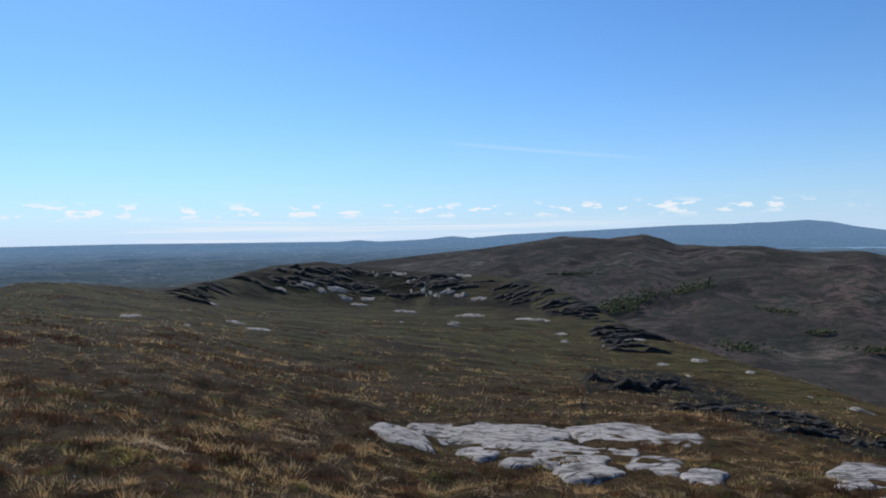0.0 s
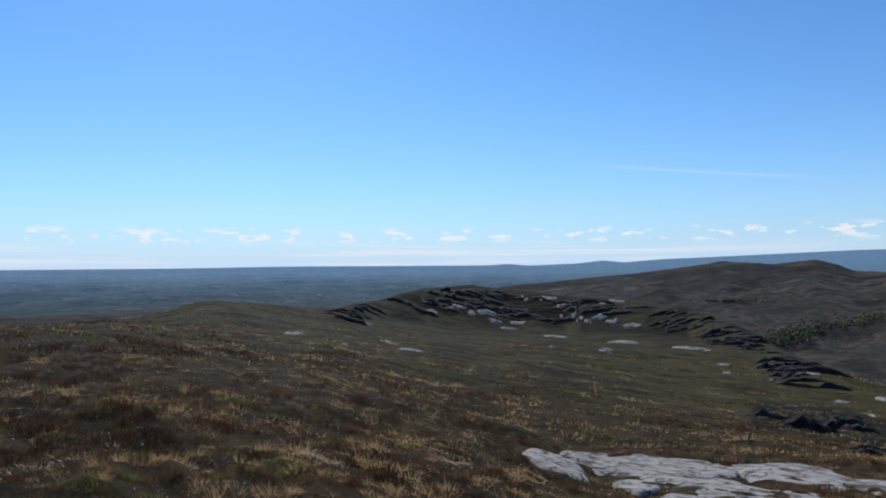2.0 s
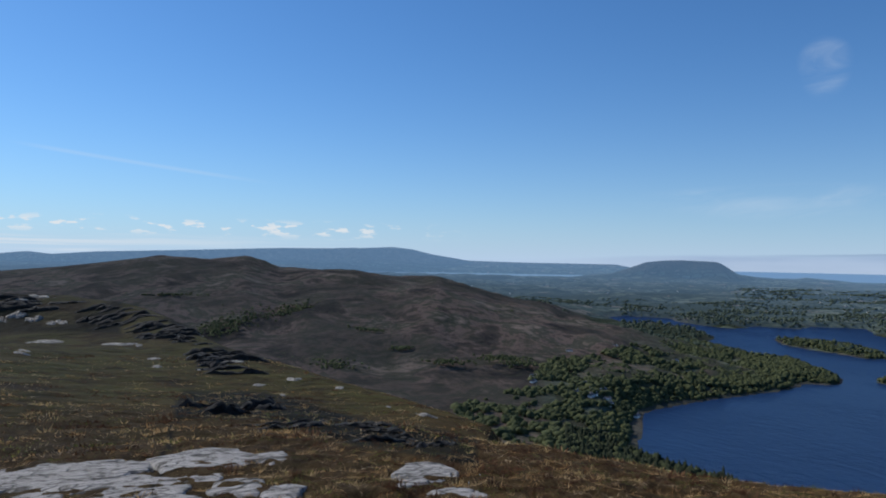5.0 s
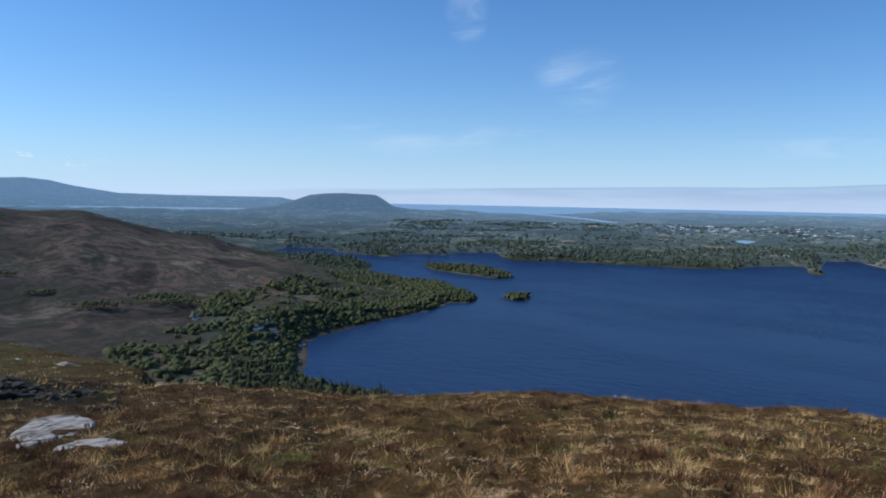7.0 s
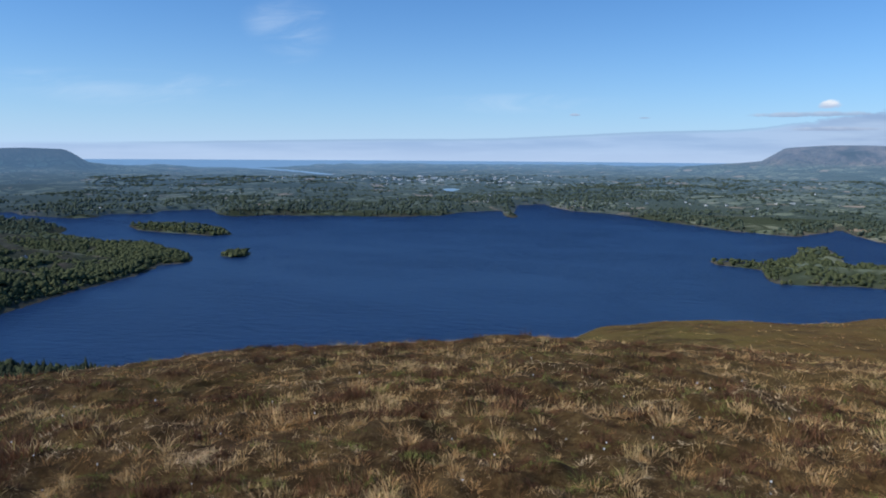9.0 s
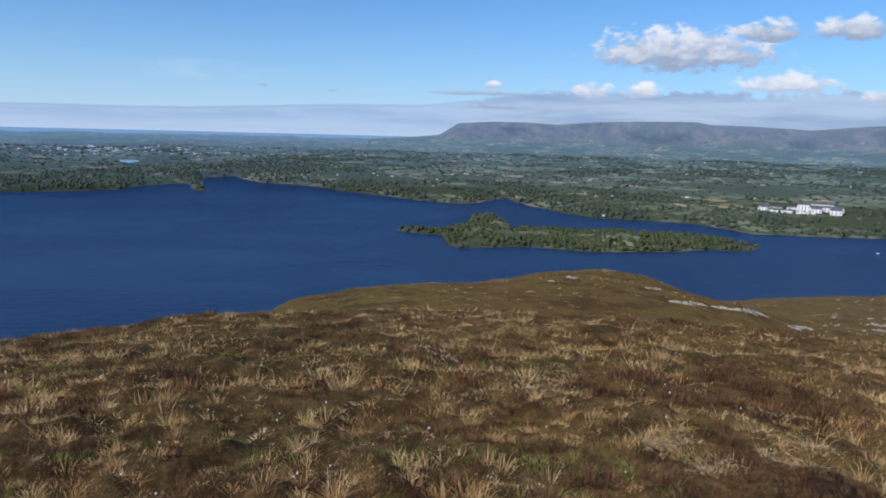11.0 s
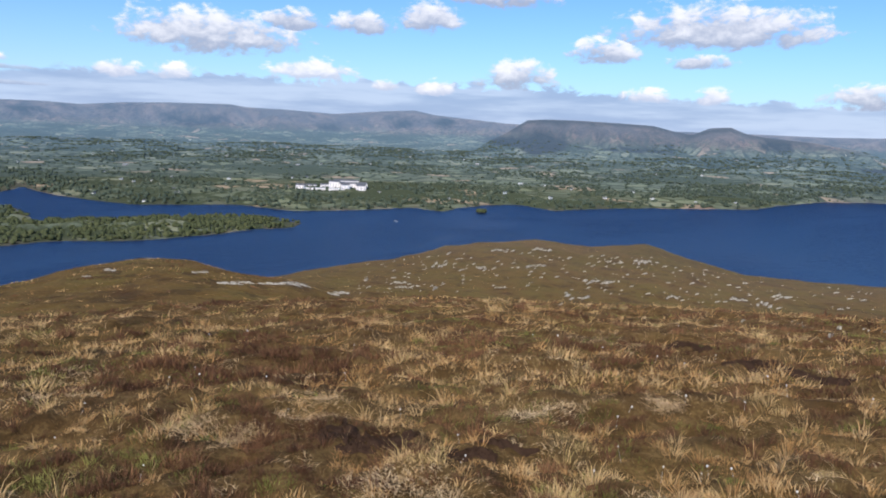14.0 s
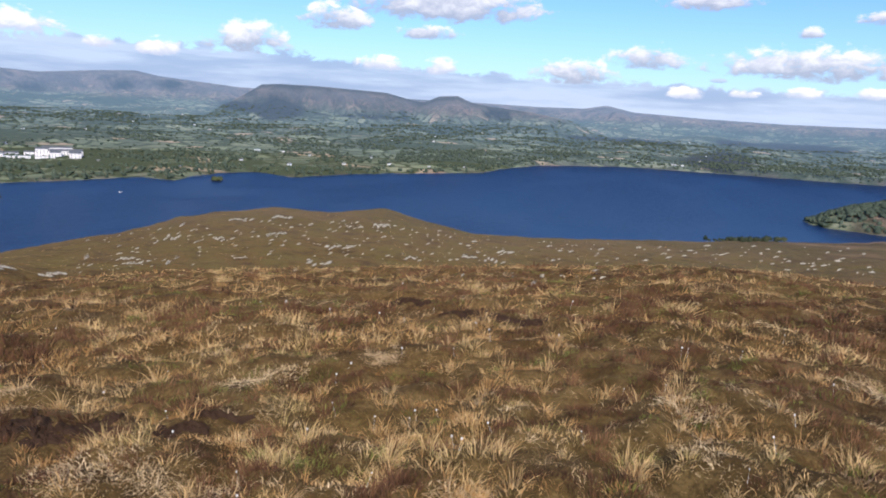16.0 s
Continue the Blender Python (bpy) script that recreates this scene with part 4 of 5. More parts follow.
def tuft_mesh(name, x, y, radius, tall, each, width, droop, mat, label, rng, flat=False, whole=True):
    """Tufts: blades that spring from one root and fall outward, each bent once. One tone for each tuft."""
    n = len(x) * each
    # the sward stands in small domes with hollows between them
    lump = 0.13 + 0.017 * float(np.median(np.hypot(x, y)))
    dome = np.clip(0.85 + 1.5 * fbm(x / lump, y / lump, 2, 144), 0.42, 1.5) if not flat else np.ones(len(x))
    radius, tall = np.repeat(radius, each), np.repeat(tall * dome, each)
    span_ = 0.35 + 0.04 * float(np.median(np.hypot(x, y)))
    patch = np.clip(0.5 + 1.3 * fbm(x / span_, y / span_, 3, 140), 0, 1)
    # tone also paints light on the domes and shade into the hollows
    tone = np.repeat(np.clip(0.45 * rng.uniform(0, 1, len(x)) + 0.5 * patch + 0.3 * (dome - 0.9), 0, 1), each)
    lie = np.repeat(rng.uniform(0, 2 * np.pi, len(x)), each)
    r, turn = np.sqrt(rng.uniform(0, 1, n)), rng.uniform(0, 2 * np.pi, n)
    out_ = np.stack([np.cos(turn), np.sin(turn)], -1)
    rx, ry = np.repeat(x, each) + out_[:, 0] * r * radius, np.repeat(y, each) + out_[:, 1] * r * radius
    root = spot(*world_xy(rx, ry), -0.005)
    long_ = tall * rng.uniform(0.6, 1.2, n) * (1 - 0.35 * r)
    lean = droop * (0.25 + 0.9 * r) * rng.uniform(0.5, 1.4, n)
    aim = np.where(flat, lie + rng.normal(0, 0.5, n), turn + rng.normal(0, 0.5, n))
    way = np.stack([np.cos(aim), np.sin(aim), 0 * aim], -1)
    rise = long_ * np.clip(1 - 0.42 * lean, 0.06, 1)
    up = np.stack([0 * rise, 0 * rise, rise], -1)
    edge = rng.uniform(0, 2 * np.pi, n)
    side = np.stack([np.cos(edge), np.sin(edge), 0 * edge], -1) * (width * rng.uniform(0.6, 1.4, n))[:, None] * 0.5
    reach = long_ * np.clip(lean, 0, 1.1)
    mid = root + way * (reach * 0.35)[:, None] + up * 0.62
    end = root + way * reach[:, None] + up
    corners = [root - side, root + side, mid + side * 0.75, mid - side * 0.75, end] if whole else [root - side, root + side, end]
    k = len(corners)
    v = np.stack(corners, 1).reshape(-1, 3)
    b = (np.arange(n) * k)[:, None]
    f = np.concatenate([b + [0, 1, 2], b + [0, 2, 3], b + [3, 2, 4]]) if whole else b + [0, 1, 2]
    me = mesh_from(name, v, f, [mat])
    me.attributes.new("tone", "FLOAT", "POINT").data.foreach_set("value", np.repeat(tone, k).astype(np.float32))
    return tagged(new(name, me), label, "grass", kind="stuff")


def sow(rng, n, d0, d1, keep, az0=-193, az1=49):
    az, d = rng.uniform(az0, az1, n), d0 * (d1 / d0) ** rng.uniform(0, 1, n)
    t = np.radians(az)
    x, y = -np.sin(t) * d, np.cos(t) * d
    ok = keep(x, y, rng.uniform(-1, 1, n)) & ~bare(az, d)
    return x[ok], y[ok]


def on_scarp(x, y):
    az, d = world_xy(x, y)
    return (az > -15) & (az < 19) & (d > np.where(az < 0, 88, 112)) & (d < 185)


def heathery(x, y, s):
    return on_scarp(x, y) + fbm(x / s, y / s, 3, 90) + 0.5 * fbm(x / (5 * s), y / (5 * s), 2, 95)


def matted(x, y, s):
    """1 where the dead grass lies flat."""
    return (fbm(x / (1.3 * s) - 9, y / (1.1 * s), 3, 99) > 0.2) & ~on_scarp(x, y)


def mossy(x, y, s):
    return fbm(x / (1.2 * s) + 40, y / (1.2 * s), 3, 97) + 0.4 * fbm(x / (6 * s), y / (6 * s), 2, 98)


# ---- rocks ----
MET = {}


def meet(az, el):
    """True distance at which the line of sight first comes down on the land."""
    key = (round(float(az), 3), round(float(el), 3))
    if key in MET:
        return MET[key]
    d = np.geomspace(2.5, 420, 900)
    e = np.degrees(np.arctan2(land(np.full_like(d, az), d), d))
    k = np.argmax(e >= el)
    MET[key] = float(d[k]) if e[k] >= el else float(d[np.argmax(e)])
    return MET[key]


ROCK_BEDS = []


def bare(az, d):
    """True on bare rock."""
    out_ = np.zeros(np.shape(az), bool)
    for a, half, d0, d1 in ROCK_BEDS:
        mid_, reach = (d0 + d1) / 2, max((d1 - d0) / 2, 0.15)
        out_ |= ((az - a) / half) ** 2 + ((d - mid_) / reach) ** 2 < 0.8
    return out_


def outcrop(name, az, low, high, width, lift, mat, label, category="rock", group="", rough=0.25, rng=None, steep=False, deep=1.6, clear_=True, bumpy=1.5, edge_=3, grain=0.35, slant=0.0, hug=False, into=None, least=1.02, strata=False):
    """A bed of rock on the slope, from the lower to the higher line of sight, with a worn uneven top and a broken edge."""
    d0 = meet(az, low)
    d1 = max(meet(az, high), d0 * least)
    d1 = min(d1, d0 * deep)
    if steep:
        d1 = d0 * 1.05
    mid_ = (d0 + d1) / 2
    half_w, half_d = math.radians(width) * mid_ / 2, max((d1 - d0) / 2, (0.07 if mid_ < 40 else 0.022) * math.radians(width) * mid_)
    if mid_ < 30 and clear_:
        ROCK_BEDS.append((az, width / 2, d0, d1))
    turns, rings = (44, 14) if mid_ < 30 else (12, 5) if into is not None else (22, 7)
    seed = int(rng.integers(1, 9999))
    th = np.arange(turns) * 2 * np.pi / turns
    rag = 1 + rough * 2.2 * fbm(np.cos(th) * 2.6 + seed, np.sin(th) * 2.6, 3, seed)
    if strata:
        # straight joints bound the bed
        turn_ = rng.uniform(0, 6.28) + np.arange(7) * 6.283 / 7 + rng.uniform(-0.35, 0.35, 7)
        reach_ = rng.uniform(0.72, 1.0, 7)
        side_ = np.cos(th[:, None] - turn_[None])
        rag = np.min(np.where(side_ > 0.05, reach_ / np.maximum(side_, 0.05), 9), 1) * (0.6 + 0.4 * rag)
    rr = np.linspace(0, 1, rings)[1:]
    a = math.radians(az)
    ux, uy = np.array([-math.sin(a), math.cos(a)]), np.array([math.cos(a), math.sin(a)])
    centre = ux * mid_
    pts, faces = [], []
    grid = [(0.0, 0.0)] + [(r * rag[k] * math.cos(th[k]), r * rag[k] * math.sin(th[k])) for r in rr for k in range(turns)]
    g = np.array(grid)
    xy = centre + g[:, :1] * half_w * uy + (g[:, 1:] * half_d + g[:, :1] * half_w * slant) * ux
    az_all, d_all = world_xy(xy[:, 0], xy[:, 1])
    ground_ = land(az_all, d_all, hug or mid_ > 30)
    ring = np.concatenate([[0], np.repeat(rr, turns)])
    size = max(half_w, half_d)
    bump = fbm(xy[:, 0] / (grain * size) + seed, xy[:, 1] / (0.7 * grain * size), 4, seed)
    steps = np.round(bump * 5) / 5
    if strata:
        # beds that strike across the slope, each broken off a little lower than the last
        along, across = xy @ np.array([0.80, 0.60]), xy @ np.array([-0.60, 0.80])
        bed = 0.9 * fbm(along / 1.1 + seed, across / 0.16, 3, seed) + 0.5 * fbm(along / 0.35, across / 0.3, 2, seed + 4)
        bump, steps = 0.5 * bump + bed, 0.6 * (0.5 - np.abs(bed) * 1.6)
    top = lift * (1.0 - 0.9 * ring**edge_ + bumpy * (0.4 * bump + 0.6 * steps))
    pts = np.column_stack([xy, ground_ + EYE + top])
    pts[ring > 0.97, 2] -= 0.25 * lift + 0.05
    for k in range(turns):
        faces.append((0, 1 + k, 1 + (k + 1) % turns))
    for r in range(rings - 2):
        for k in range(turns):
            i, j = 1 + r * turns + k, 1 + r * turns + (k + 1) % turns
            faces += [(i, i + turns, j + turns), (i, j + turns, j)]
    if into is not None:
        return into.append((pts, np.array(faces)))
    me = mesh_from(name, pts, np.array(faces), [mat])
    ob = new(name, me)
    return tagged(ob, label, category, group)


rk = np.random.default_rng(11)


def broken(rows, n):
    """Several smaller pieces of rock along each row."""
    out_ = []
    for az, low, high, width in rows:
        for k in range(n):
            part_w = width * rk.uniform(0.35, 0.8)
            e = low + (high - low) * rk.uniform(0, 0.75)
            out_.append((az + width * ((k + 0.5) / n - 0.5) + rk.uniform(-0.2, 0.2) * width / n, e, e + (high - low) * rk.uniform(0.25, 0.6), part_w))
    return out_


# bearing, lower and higher line of sight, width, all in degrees
SLAB = [(3.1, -15.3, -14.2, 4.1), (-0.6, -15.0, -14.0, 6.5), (-8.4, -16.2, -15.0, 5.5), (-3.0, -15.4, -13.85, 8.3), (-7.9, -15.1, -14.4, 2.7), (-12.6, -15.05, -13.95, 6.5), (-17.7, -14.8, -14.2, 2.9), (-5.3, -16.1, -15.25, 2.4),
        (-10.9, -16.45, -15.15, 2.8), (-6.0, -16.9, -16.1, 3.5), (-10.6, -17.5, -16.3, 4.7), (-15.4, -17.0, -15.5, 3.7), (-18.7, -17.15, -16.1, 2.9), (-13.2, -15.95, -14.95, 2.3),
        (-2.7, -16.4, -15.4, 2.6), (-28.8, -16.3, -15.0, 3.9), (-31.7, -17.2, -16.5, 4.0), (-30.9, -15.8, -15.4, 1.3)]
for row in SLAB:
    outcrop("rock_slab", row[0], row[1] - 0.1, row[2] + 0.1, row[3] * 1.3, 0.085 if row[1] > -15.6 else 0.06, M_ROCK, "pale grey weathered rock slab bedded in brown heather", group="slabs of the outcrop", rng=rk, rough=0.3, bumpy=0.42, edge_=8, grain=0.6, strata=True)


def ledge(name, az, el, wide, tall, deep_, mat, label, category, group):
    """A rib of rock with a steep broken face towards the summit and a top that runs back into the slope."""
    d = meet(az, el)
    a, nu = math.radians(az), 15
    away_, along_ = np.array([-math.sin(a), math.cos(a)]), np.array([math.cos(a), math.sin(a)])
    seed = int(rk.integers(1, 9999))
    u = np.linspace(-1, 1, nu)
    full = np.clip((1 - np.abs(u) ** 2.5) * (0.75 + 0.9 * fbm(u * 2.6 + seed, u * 0 + 0.3, 3, seed)), 0.04, 1.4)
    rows, lean = [], rk.uniform(-0.5, 0.5)
    for back, up in ((-0.10, -0.25), (-0.05, 0.30), (0.0, 0.62), (0.02, 0.68), (0.10, 0.95), (0.45, 0.95), (0.75, 0.6), (1.0, -0.3)):
        jag = fbm(u * 4 + 3.1 * seed, u * 0 + 6 * up + back, 3, seed + 2)
        xy = away_ * d + np.outer(u * wide / 2, along_) + np.outer(deep_ * (back + 0.30 * jag + lean * u * 0.5), away_)
        z = land(*world_xy(xy[:, 0], xy[:, 1])) + EYE
        rows.append(np.column_stack([xy, z + tall * (full * up + 0.16 * jag * (up > 0)) - 0.1 * (up < 0)]))
    p = np.concatenate(rows)
    i, j = np.meshgrid(np.arange(len(rows) - 1), np.arange(nu - 1), indexing="ij")
    q = (i * nu + j).ravel()
    faces = np.concatenate([np.stack([q, q + 1, q + nu + 1], -1), np.stack([q, q + nu + 1, q + nu], -1)])
    return tagged(new(name, mesh_from(name, p, faces, [mat])), label, category, group)


DARK_OUTCROP = [(-13.5, -11.5, -10.3, 4.4), (-16.2, -11.9, -10.1, 6.4), (-19.5, -12.75, -11.85, 7.6), (-24.6, -13.6, -12.4, 7.0), (-29.5, -13.9, -13.2, 3.5), (-25.1, -12.7, -12.0, 5.2)]
for row in DARK_OUTCROP:
    for k in range(4):
        e_ = row[1] + (row[2] - row[1]) * rk.uniform(0.0, 0.55)
        d_ = meet(row[0], e_)
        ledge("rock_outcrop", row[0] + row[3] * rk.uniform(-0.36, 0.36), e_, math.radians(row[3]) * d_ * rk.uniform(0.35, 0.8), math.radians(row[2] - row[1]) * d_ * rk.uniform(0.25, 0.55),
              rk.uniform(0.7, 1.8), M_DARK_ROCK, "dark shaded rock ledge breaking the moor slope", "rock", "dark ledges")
WHITE = [(-9.1, -7.6, -7.25, 1.15), (-9.3, -8.15, -7.9, 0.95), (-6.6, -6.5, -6.15, 2.9), (-2.3, -6.2, -5.85, 2.0), (-0.9, -6.7, -6.5, 1.0), (-16.5, -9.7, -9.4, 1.25), (-18.3, -10.4, -10.2, 0.6),
         (-14.5, -7.95, -7.6, 2.2), (-19.1, -9.35, -9.0, 1.5), (-29.2, -11.9, -11.55, 2.0), (-12.2, -8.45, -8.25, 0.4), (-26.3, -11.3, -11.0, 0.45), (-22.5, -10.0, -9.4, 0.85)]
KNOLL_ROCKS = [(23.0, -5.4, -4.6, 1.95), (15.8, -6.2, -5.75, 1.7), (14.1, -6.8, -6.05, 2.5), (19.7, -7.3, -6.85, 1.0), (17.5, -4.8, -4.5, 1.0), (24.9, -7.8, -7.3, 1.1), (23.3, -8.3, -7.85, 1.1),
               (19.1, -6.25, -6.05, 0.6), (3.0, -5.8, -5.5, 2.4), (3.3, -6.55, -6.15, 0.45), (-0.8, -6.9, -6.55, 1.3), (-2.0, -6.2, -5.85, 2.65), (-8.0, -6.65, -6.45, 0.65)]
for row in [(q[0], q[1], q[2], q[3] * 0.85) for q in WHITE + KNOLL_ROCKS]:
    outcrop("rock", *row, 0.002 * meet(row[0], row[1]) * min(row[3], 1.0), M_SCARP_ROCK, "small pale rock lying in the olive moor grass", group="rocks on the moor", rng=rk, rough=0.35, deep=1.03, bumpy=1.0, edge_=3, grain=0.4)
FACE_PALE = [(6.7, -5.4, -4.7, 2.8), (11.3, -4.0, -3.5, 3.0), (8.7, -4.35, -3.9, 2.25), (1.3, -4.7, -4.2, 0.9), (-1.0, -5.1, -4.25, 1.9), (-2.8, -5.1, -4.65, 1.2), (2.5, -3.8, -3.5, 0.65),
             (3.8, -3.25, -2.85, 0.7), (2.3, -4.8, -4.3, 0.65), (0.5, -5.1, -4.65, 0.45), (5.3, -3.25, -2.8, 0.45), (-1.2, -3.35, -2.95, 1.85), (3.3, -3.05, -2.75, 0.9)]
for row in broken(FACE_PALE, 3):
    outcrop("boulder", row[0], row[1], row[2], row[3] * 0.75, 0.007 * meet(row[0], row[1]) * (row[2] - row[1]), M_SCARP_ROCK, "pale boulder on the dark rocky hillside", "boulder", "boulders on the scarp", rng=rk, rough=0.35, deep=1.015, bumpy=0.6, edge_=3)
# the rocky hill's shade-dark crags, thickest under its crest and down its steep end
for k in range(230):
    a_ = rk.uniform(-15.2, 19.5)
    crest = float(KNOLL(np.array([a_]))[1][0])
    steep_end = float(smooth(np.array([-a_]), 2, 7)[0])
    e_ = crest - 0.38 - rk.uniform(0, 1) * (1.0 + 0.7 * steep_end if a_ < 2 else 1.9 if a_ < 13 else 1.1)
    if fbm(np.array([a_ / 2.6]), np.array([e_ / 0.9]), 3, 150)[0] < -0.12 and a_ > -5:
        continue
    ledge("crag", a_, e_, rk.uniform(1.8, 7.0), rk.uniform(0.2, 0.75), rk.uniform(0.8, 2.2), M_DARK_ROCK, "dark shaded craggy rock face on the heathery hill", "crag", "crags of the scarp")
HILL_ROCKS = [(-111.9, -11.0, -10.6, 0.75), (-110.4, -11.3, -11.1, 0.55), (-118.1, -11.35, -11.1, 1.0), (-120.6, -12.2, -12.0, 2.4), (-124.2, -12.35, -12.05, 3.6), (-128.5, -13.1, -12.9, 1.8),
              (-114.5, -10.1, -9.85, 0.4), (-136.3, -10.9, -10.05, 1.1), (-139.6, -10.9, -10.35, 0.9), (-143.9, -10.5, -10.2, 1.5), (-141.1, -12.35, -11.9, 1.1), (-146.9, -12.8, -12.35, 2.4),
              (-148.7, -11.5, -11.05, 2.15), (-154.5, -12.1, -11.5, 1.0), (-159, -11.8, -11.3, 1.15), (-160.9, -12.0, -11.05, 1.3), (-161.9, -11.2, -10.85, 1.3), (-162.3, -12.3, -12.0, 1.45)]
HILL_ROCKS += [(-133.6, -12.6, -12.25, 1.35), (-133.1, -12.3, -11.9, 1.35), (-144.3, -9.3, -8.9, 1.5), (-141.1, -9.45, -9.2, 1.3), (-152.0, -9.8, -9.15, 1.25)]
HILL_ROCKS = broken([(q[0], q[1], q[1] + 0.6 * (q[2] - q[1]), q[3]) for q in HILL_ROCKS], 5)
HILL_ROCKS = [(q[0], q[1], q[2], q[3] * (0.4 if q[0] < -129 else 0.62)) for q in HILL_ROCKS]
for k in range(430):
    # the slabs that streak the far shoulder of the hill
    a_ = -130 - 58 * rk.uniform(0, 1) ** 1.15
    crest = SHOULDER(np.array([a_]))[1][0]
    e_ = crest - 0.25 - rk.uniform(0, 1) * (3.2 if a_ > -165 else 2.4)
    HILL_ROCKS.append((a_, e_, e_ + rk.uniform(0.01, 0.035), 0.12 + 0.32 * rk.uniform(0, 1) ** 2))
stones = []
for k, row in enumerate(HILL_ROCKS):
    outcrop("rock", *row, 0.003 * meet(row[0], row[1]) * min(row[3], 0.6), M_HILL_ROCK, "pale streak of rock showing through olive hillside grass", group="rocks of the far shoulder", rng=rk, rough=0.45, deep=1.03, bumpy=1.2, edge_=3, grain=0.4, slant=rk.uniform(1.0, 3.2) if row[0] < -129 else rk.uniform(0.0, 0.4), least=1.004, into=stones if k > 255 else None)
starts = np.cumsum([0] + [len(p) for p, f in stones])
stony = mesh_from("scattered_stones", np.concatenate([p for p, f in stones]), np.concatenate([f + k for (p, f), k in zip(stones, starts)]), [M_HILL_ROCK])
tagged(new("scattered_stones", stony), "small pale stones scattered over the olive hillside", "stones", kind="stuff")

# bare peat close by
PEAT = [(-129.3, -23.2, -21.5, 3.4), (-132.6, -23.2, -21.5, 3.9), (-139.7, -23.2, -22.0, 4.3), (-159.1, -16.2, -15.2, 2.3), (-162.4, -16.0, -15.2, 4.3), (-154.7, -15.1, -14.6, 2.7)]
for row in broken(PEAT, 3):
    outcrop("peat_hag", *row, 0.03, M_PEAT, "crumbling dark brown bare peat between grass tufts", "peat", "bare peat", rng=rk, rough=0.7, clear_=True, bumpy=1.6, edge_=2, grain=0.2, hug=True)
# ---- the sward ----
rng = np.random.default_rng(21)
for d0, d1, count, r0, tall, each, wide, s_ in ((2.6, 8.0, 6200, 0.06, 0.13, 24, 0.0042, 0.3), (8.0, 20.0, 8800, 0.11, 0.145, 16, 0.0095, 0.48),
                                                (20.0, 70.0, 7600, 0.4, 0.16, 11, 0.04, 1.2), (70.0, 260.0, 7600, 1.2, 0.16, 6, 0.11, 3.5)):
    whole = d0 < 5
    green_ = 0.115 if d0 < 15 else 0.15
    x_, y_ = sow(rng, int(count * 1.6), d0, d1, lambda x, y, r: (heathery(x, y, s_) < 0.10 + 0.08 * r) & (mossy(x, y, s_) < 0.22) & (~matted(x, y, s_) | (r > 0.7)))
    k = len(x_)
    tuft_mesh("moor_grass", x_, y_, r0 * rng.uniform(0.6, 1.3, k), tall * rng.uniform(0.4, 1.4, k), each, wide, 0.95, M_STRAW, "bleached tan moor grass in drooping tufts", rng, whole=whole)
    x_, y_ = sow(rng, int(count * 2.1), d0, d1, lambda x, y, r: (heathery(x, y, s_) > 0.10 + 0.06 * r) & ~matted(x, y, s_) & ~(on_scarp(x, y) & (r < 0.75)))
    k = len(x_)
    tuft_mesh("heather", x_, y_, r0 * 1.05 * rng.uniform(0.6, 1.4, k), tall * 0.95 * rng.uniform(0.4, 1.3, k), int(each * 1.5), wide * 1.35, 0.5, M_HEATHER, "russet brown wiry heather sprigs", rng, whole=False)
    x_, y_ = sow(rng, int(count * 1.4), d0, d1, lambda x, y, r: (mossy(x, y, s_) - on_scarp(x, y) > green_ - (0.12 if d0 < 15 else 0.24) * (y > 0) + 0.05 * r) & ~matted(x, y, s_))
    k = len(x_)
    tuft_mesh("green_grass", x_, y_, r0 * 1.1 * rng.uniform(0.7, 1.3, k), tall * 0.6 * rng.uniform(0.6, 1.2, k), int(each * 0.9), wide, 0.8, M_GREEN, "short olive green grass and moss tufts", rng, whole=whole)
    x_, y_ = sow(rng, int(count * 1.6), d0, d1, lambda x, y, r: matted(x, y, s_))
    k = len(x_)
    tuft_mesh("fallen_grass", x_, y_, r0 * 1.2 * rng.uniform(0.7, 1.3, k), tall * 0.6 * rng.uniform(0.7, 1.2, k), int(each * 0.6), wide, 2.2, M_PALE_STRAW, "flattened pale dead grass lying in mats", rng, flat=True, whole=whole)
    # short dead stems and leaves that cover the soil
    x_, y_ = sow(rng, int(count * (2.0 if d0 < 15 else 1.3)), d0, d1, lambda x, y, r: ~on_scarp(x, y))
    k = len(x_)
    tuft_mesh("litter", x_, y_, r0 * 1.5 * rng.uniform(0.7, 1.3, k), tall * 0.5 * rng.uniform(0.6, 1.3, k), max(5, int(each * 0.4)), wide * 1.7, 1.3, M_LITTER, "short brown and tan dead stems covering the soil", rng, whole=False)
MATS = [(-139.6, -28.5, -26.0, 7.0), (-175.4, -20.4, -18.8, 3.3), (-143.6, -20.4, -19.4, 7.0), (-149.1, -16.0, -15.0, 4.9), (-126.7, -21.0, -18.9, 4.2), (-133.4, -25.4, -23.7, 7.2), (-110.4, -18.5, -16.7, 4.6), (-186.4, -17.1, -16.2, 2.1), (-153, -19.1, -18.5, 1.5),
        (-159.4, -27.3, -26.3, 2.6), (-118.9, -21.5, -20.5, 2.6), (-121.8, -22.0, -21.4, 2.0), (-60.4, -21.5, -20.3, 2.2), (20.3, -13.9, -13.4, 2.6), (10.9, -14.4, -14.0, 2.4)]
mx_, my_ = [], []
for a, e0, e1, w in MATS:
    da, db = meet(a, e0), meet(a, e1)
    aa, dd = a + rng.uniform(-0.5, 0.5, 40) * w, rng.uniform(da, db, 40)
    mx_.append(-np.sin(np.radians(aa)) * dd), my_.append(np.cos(np.radians(aa)) * dd)
mx_, my_ = np.concatenate(mx_), np.concatenate(my_)
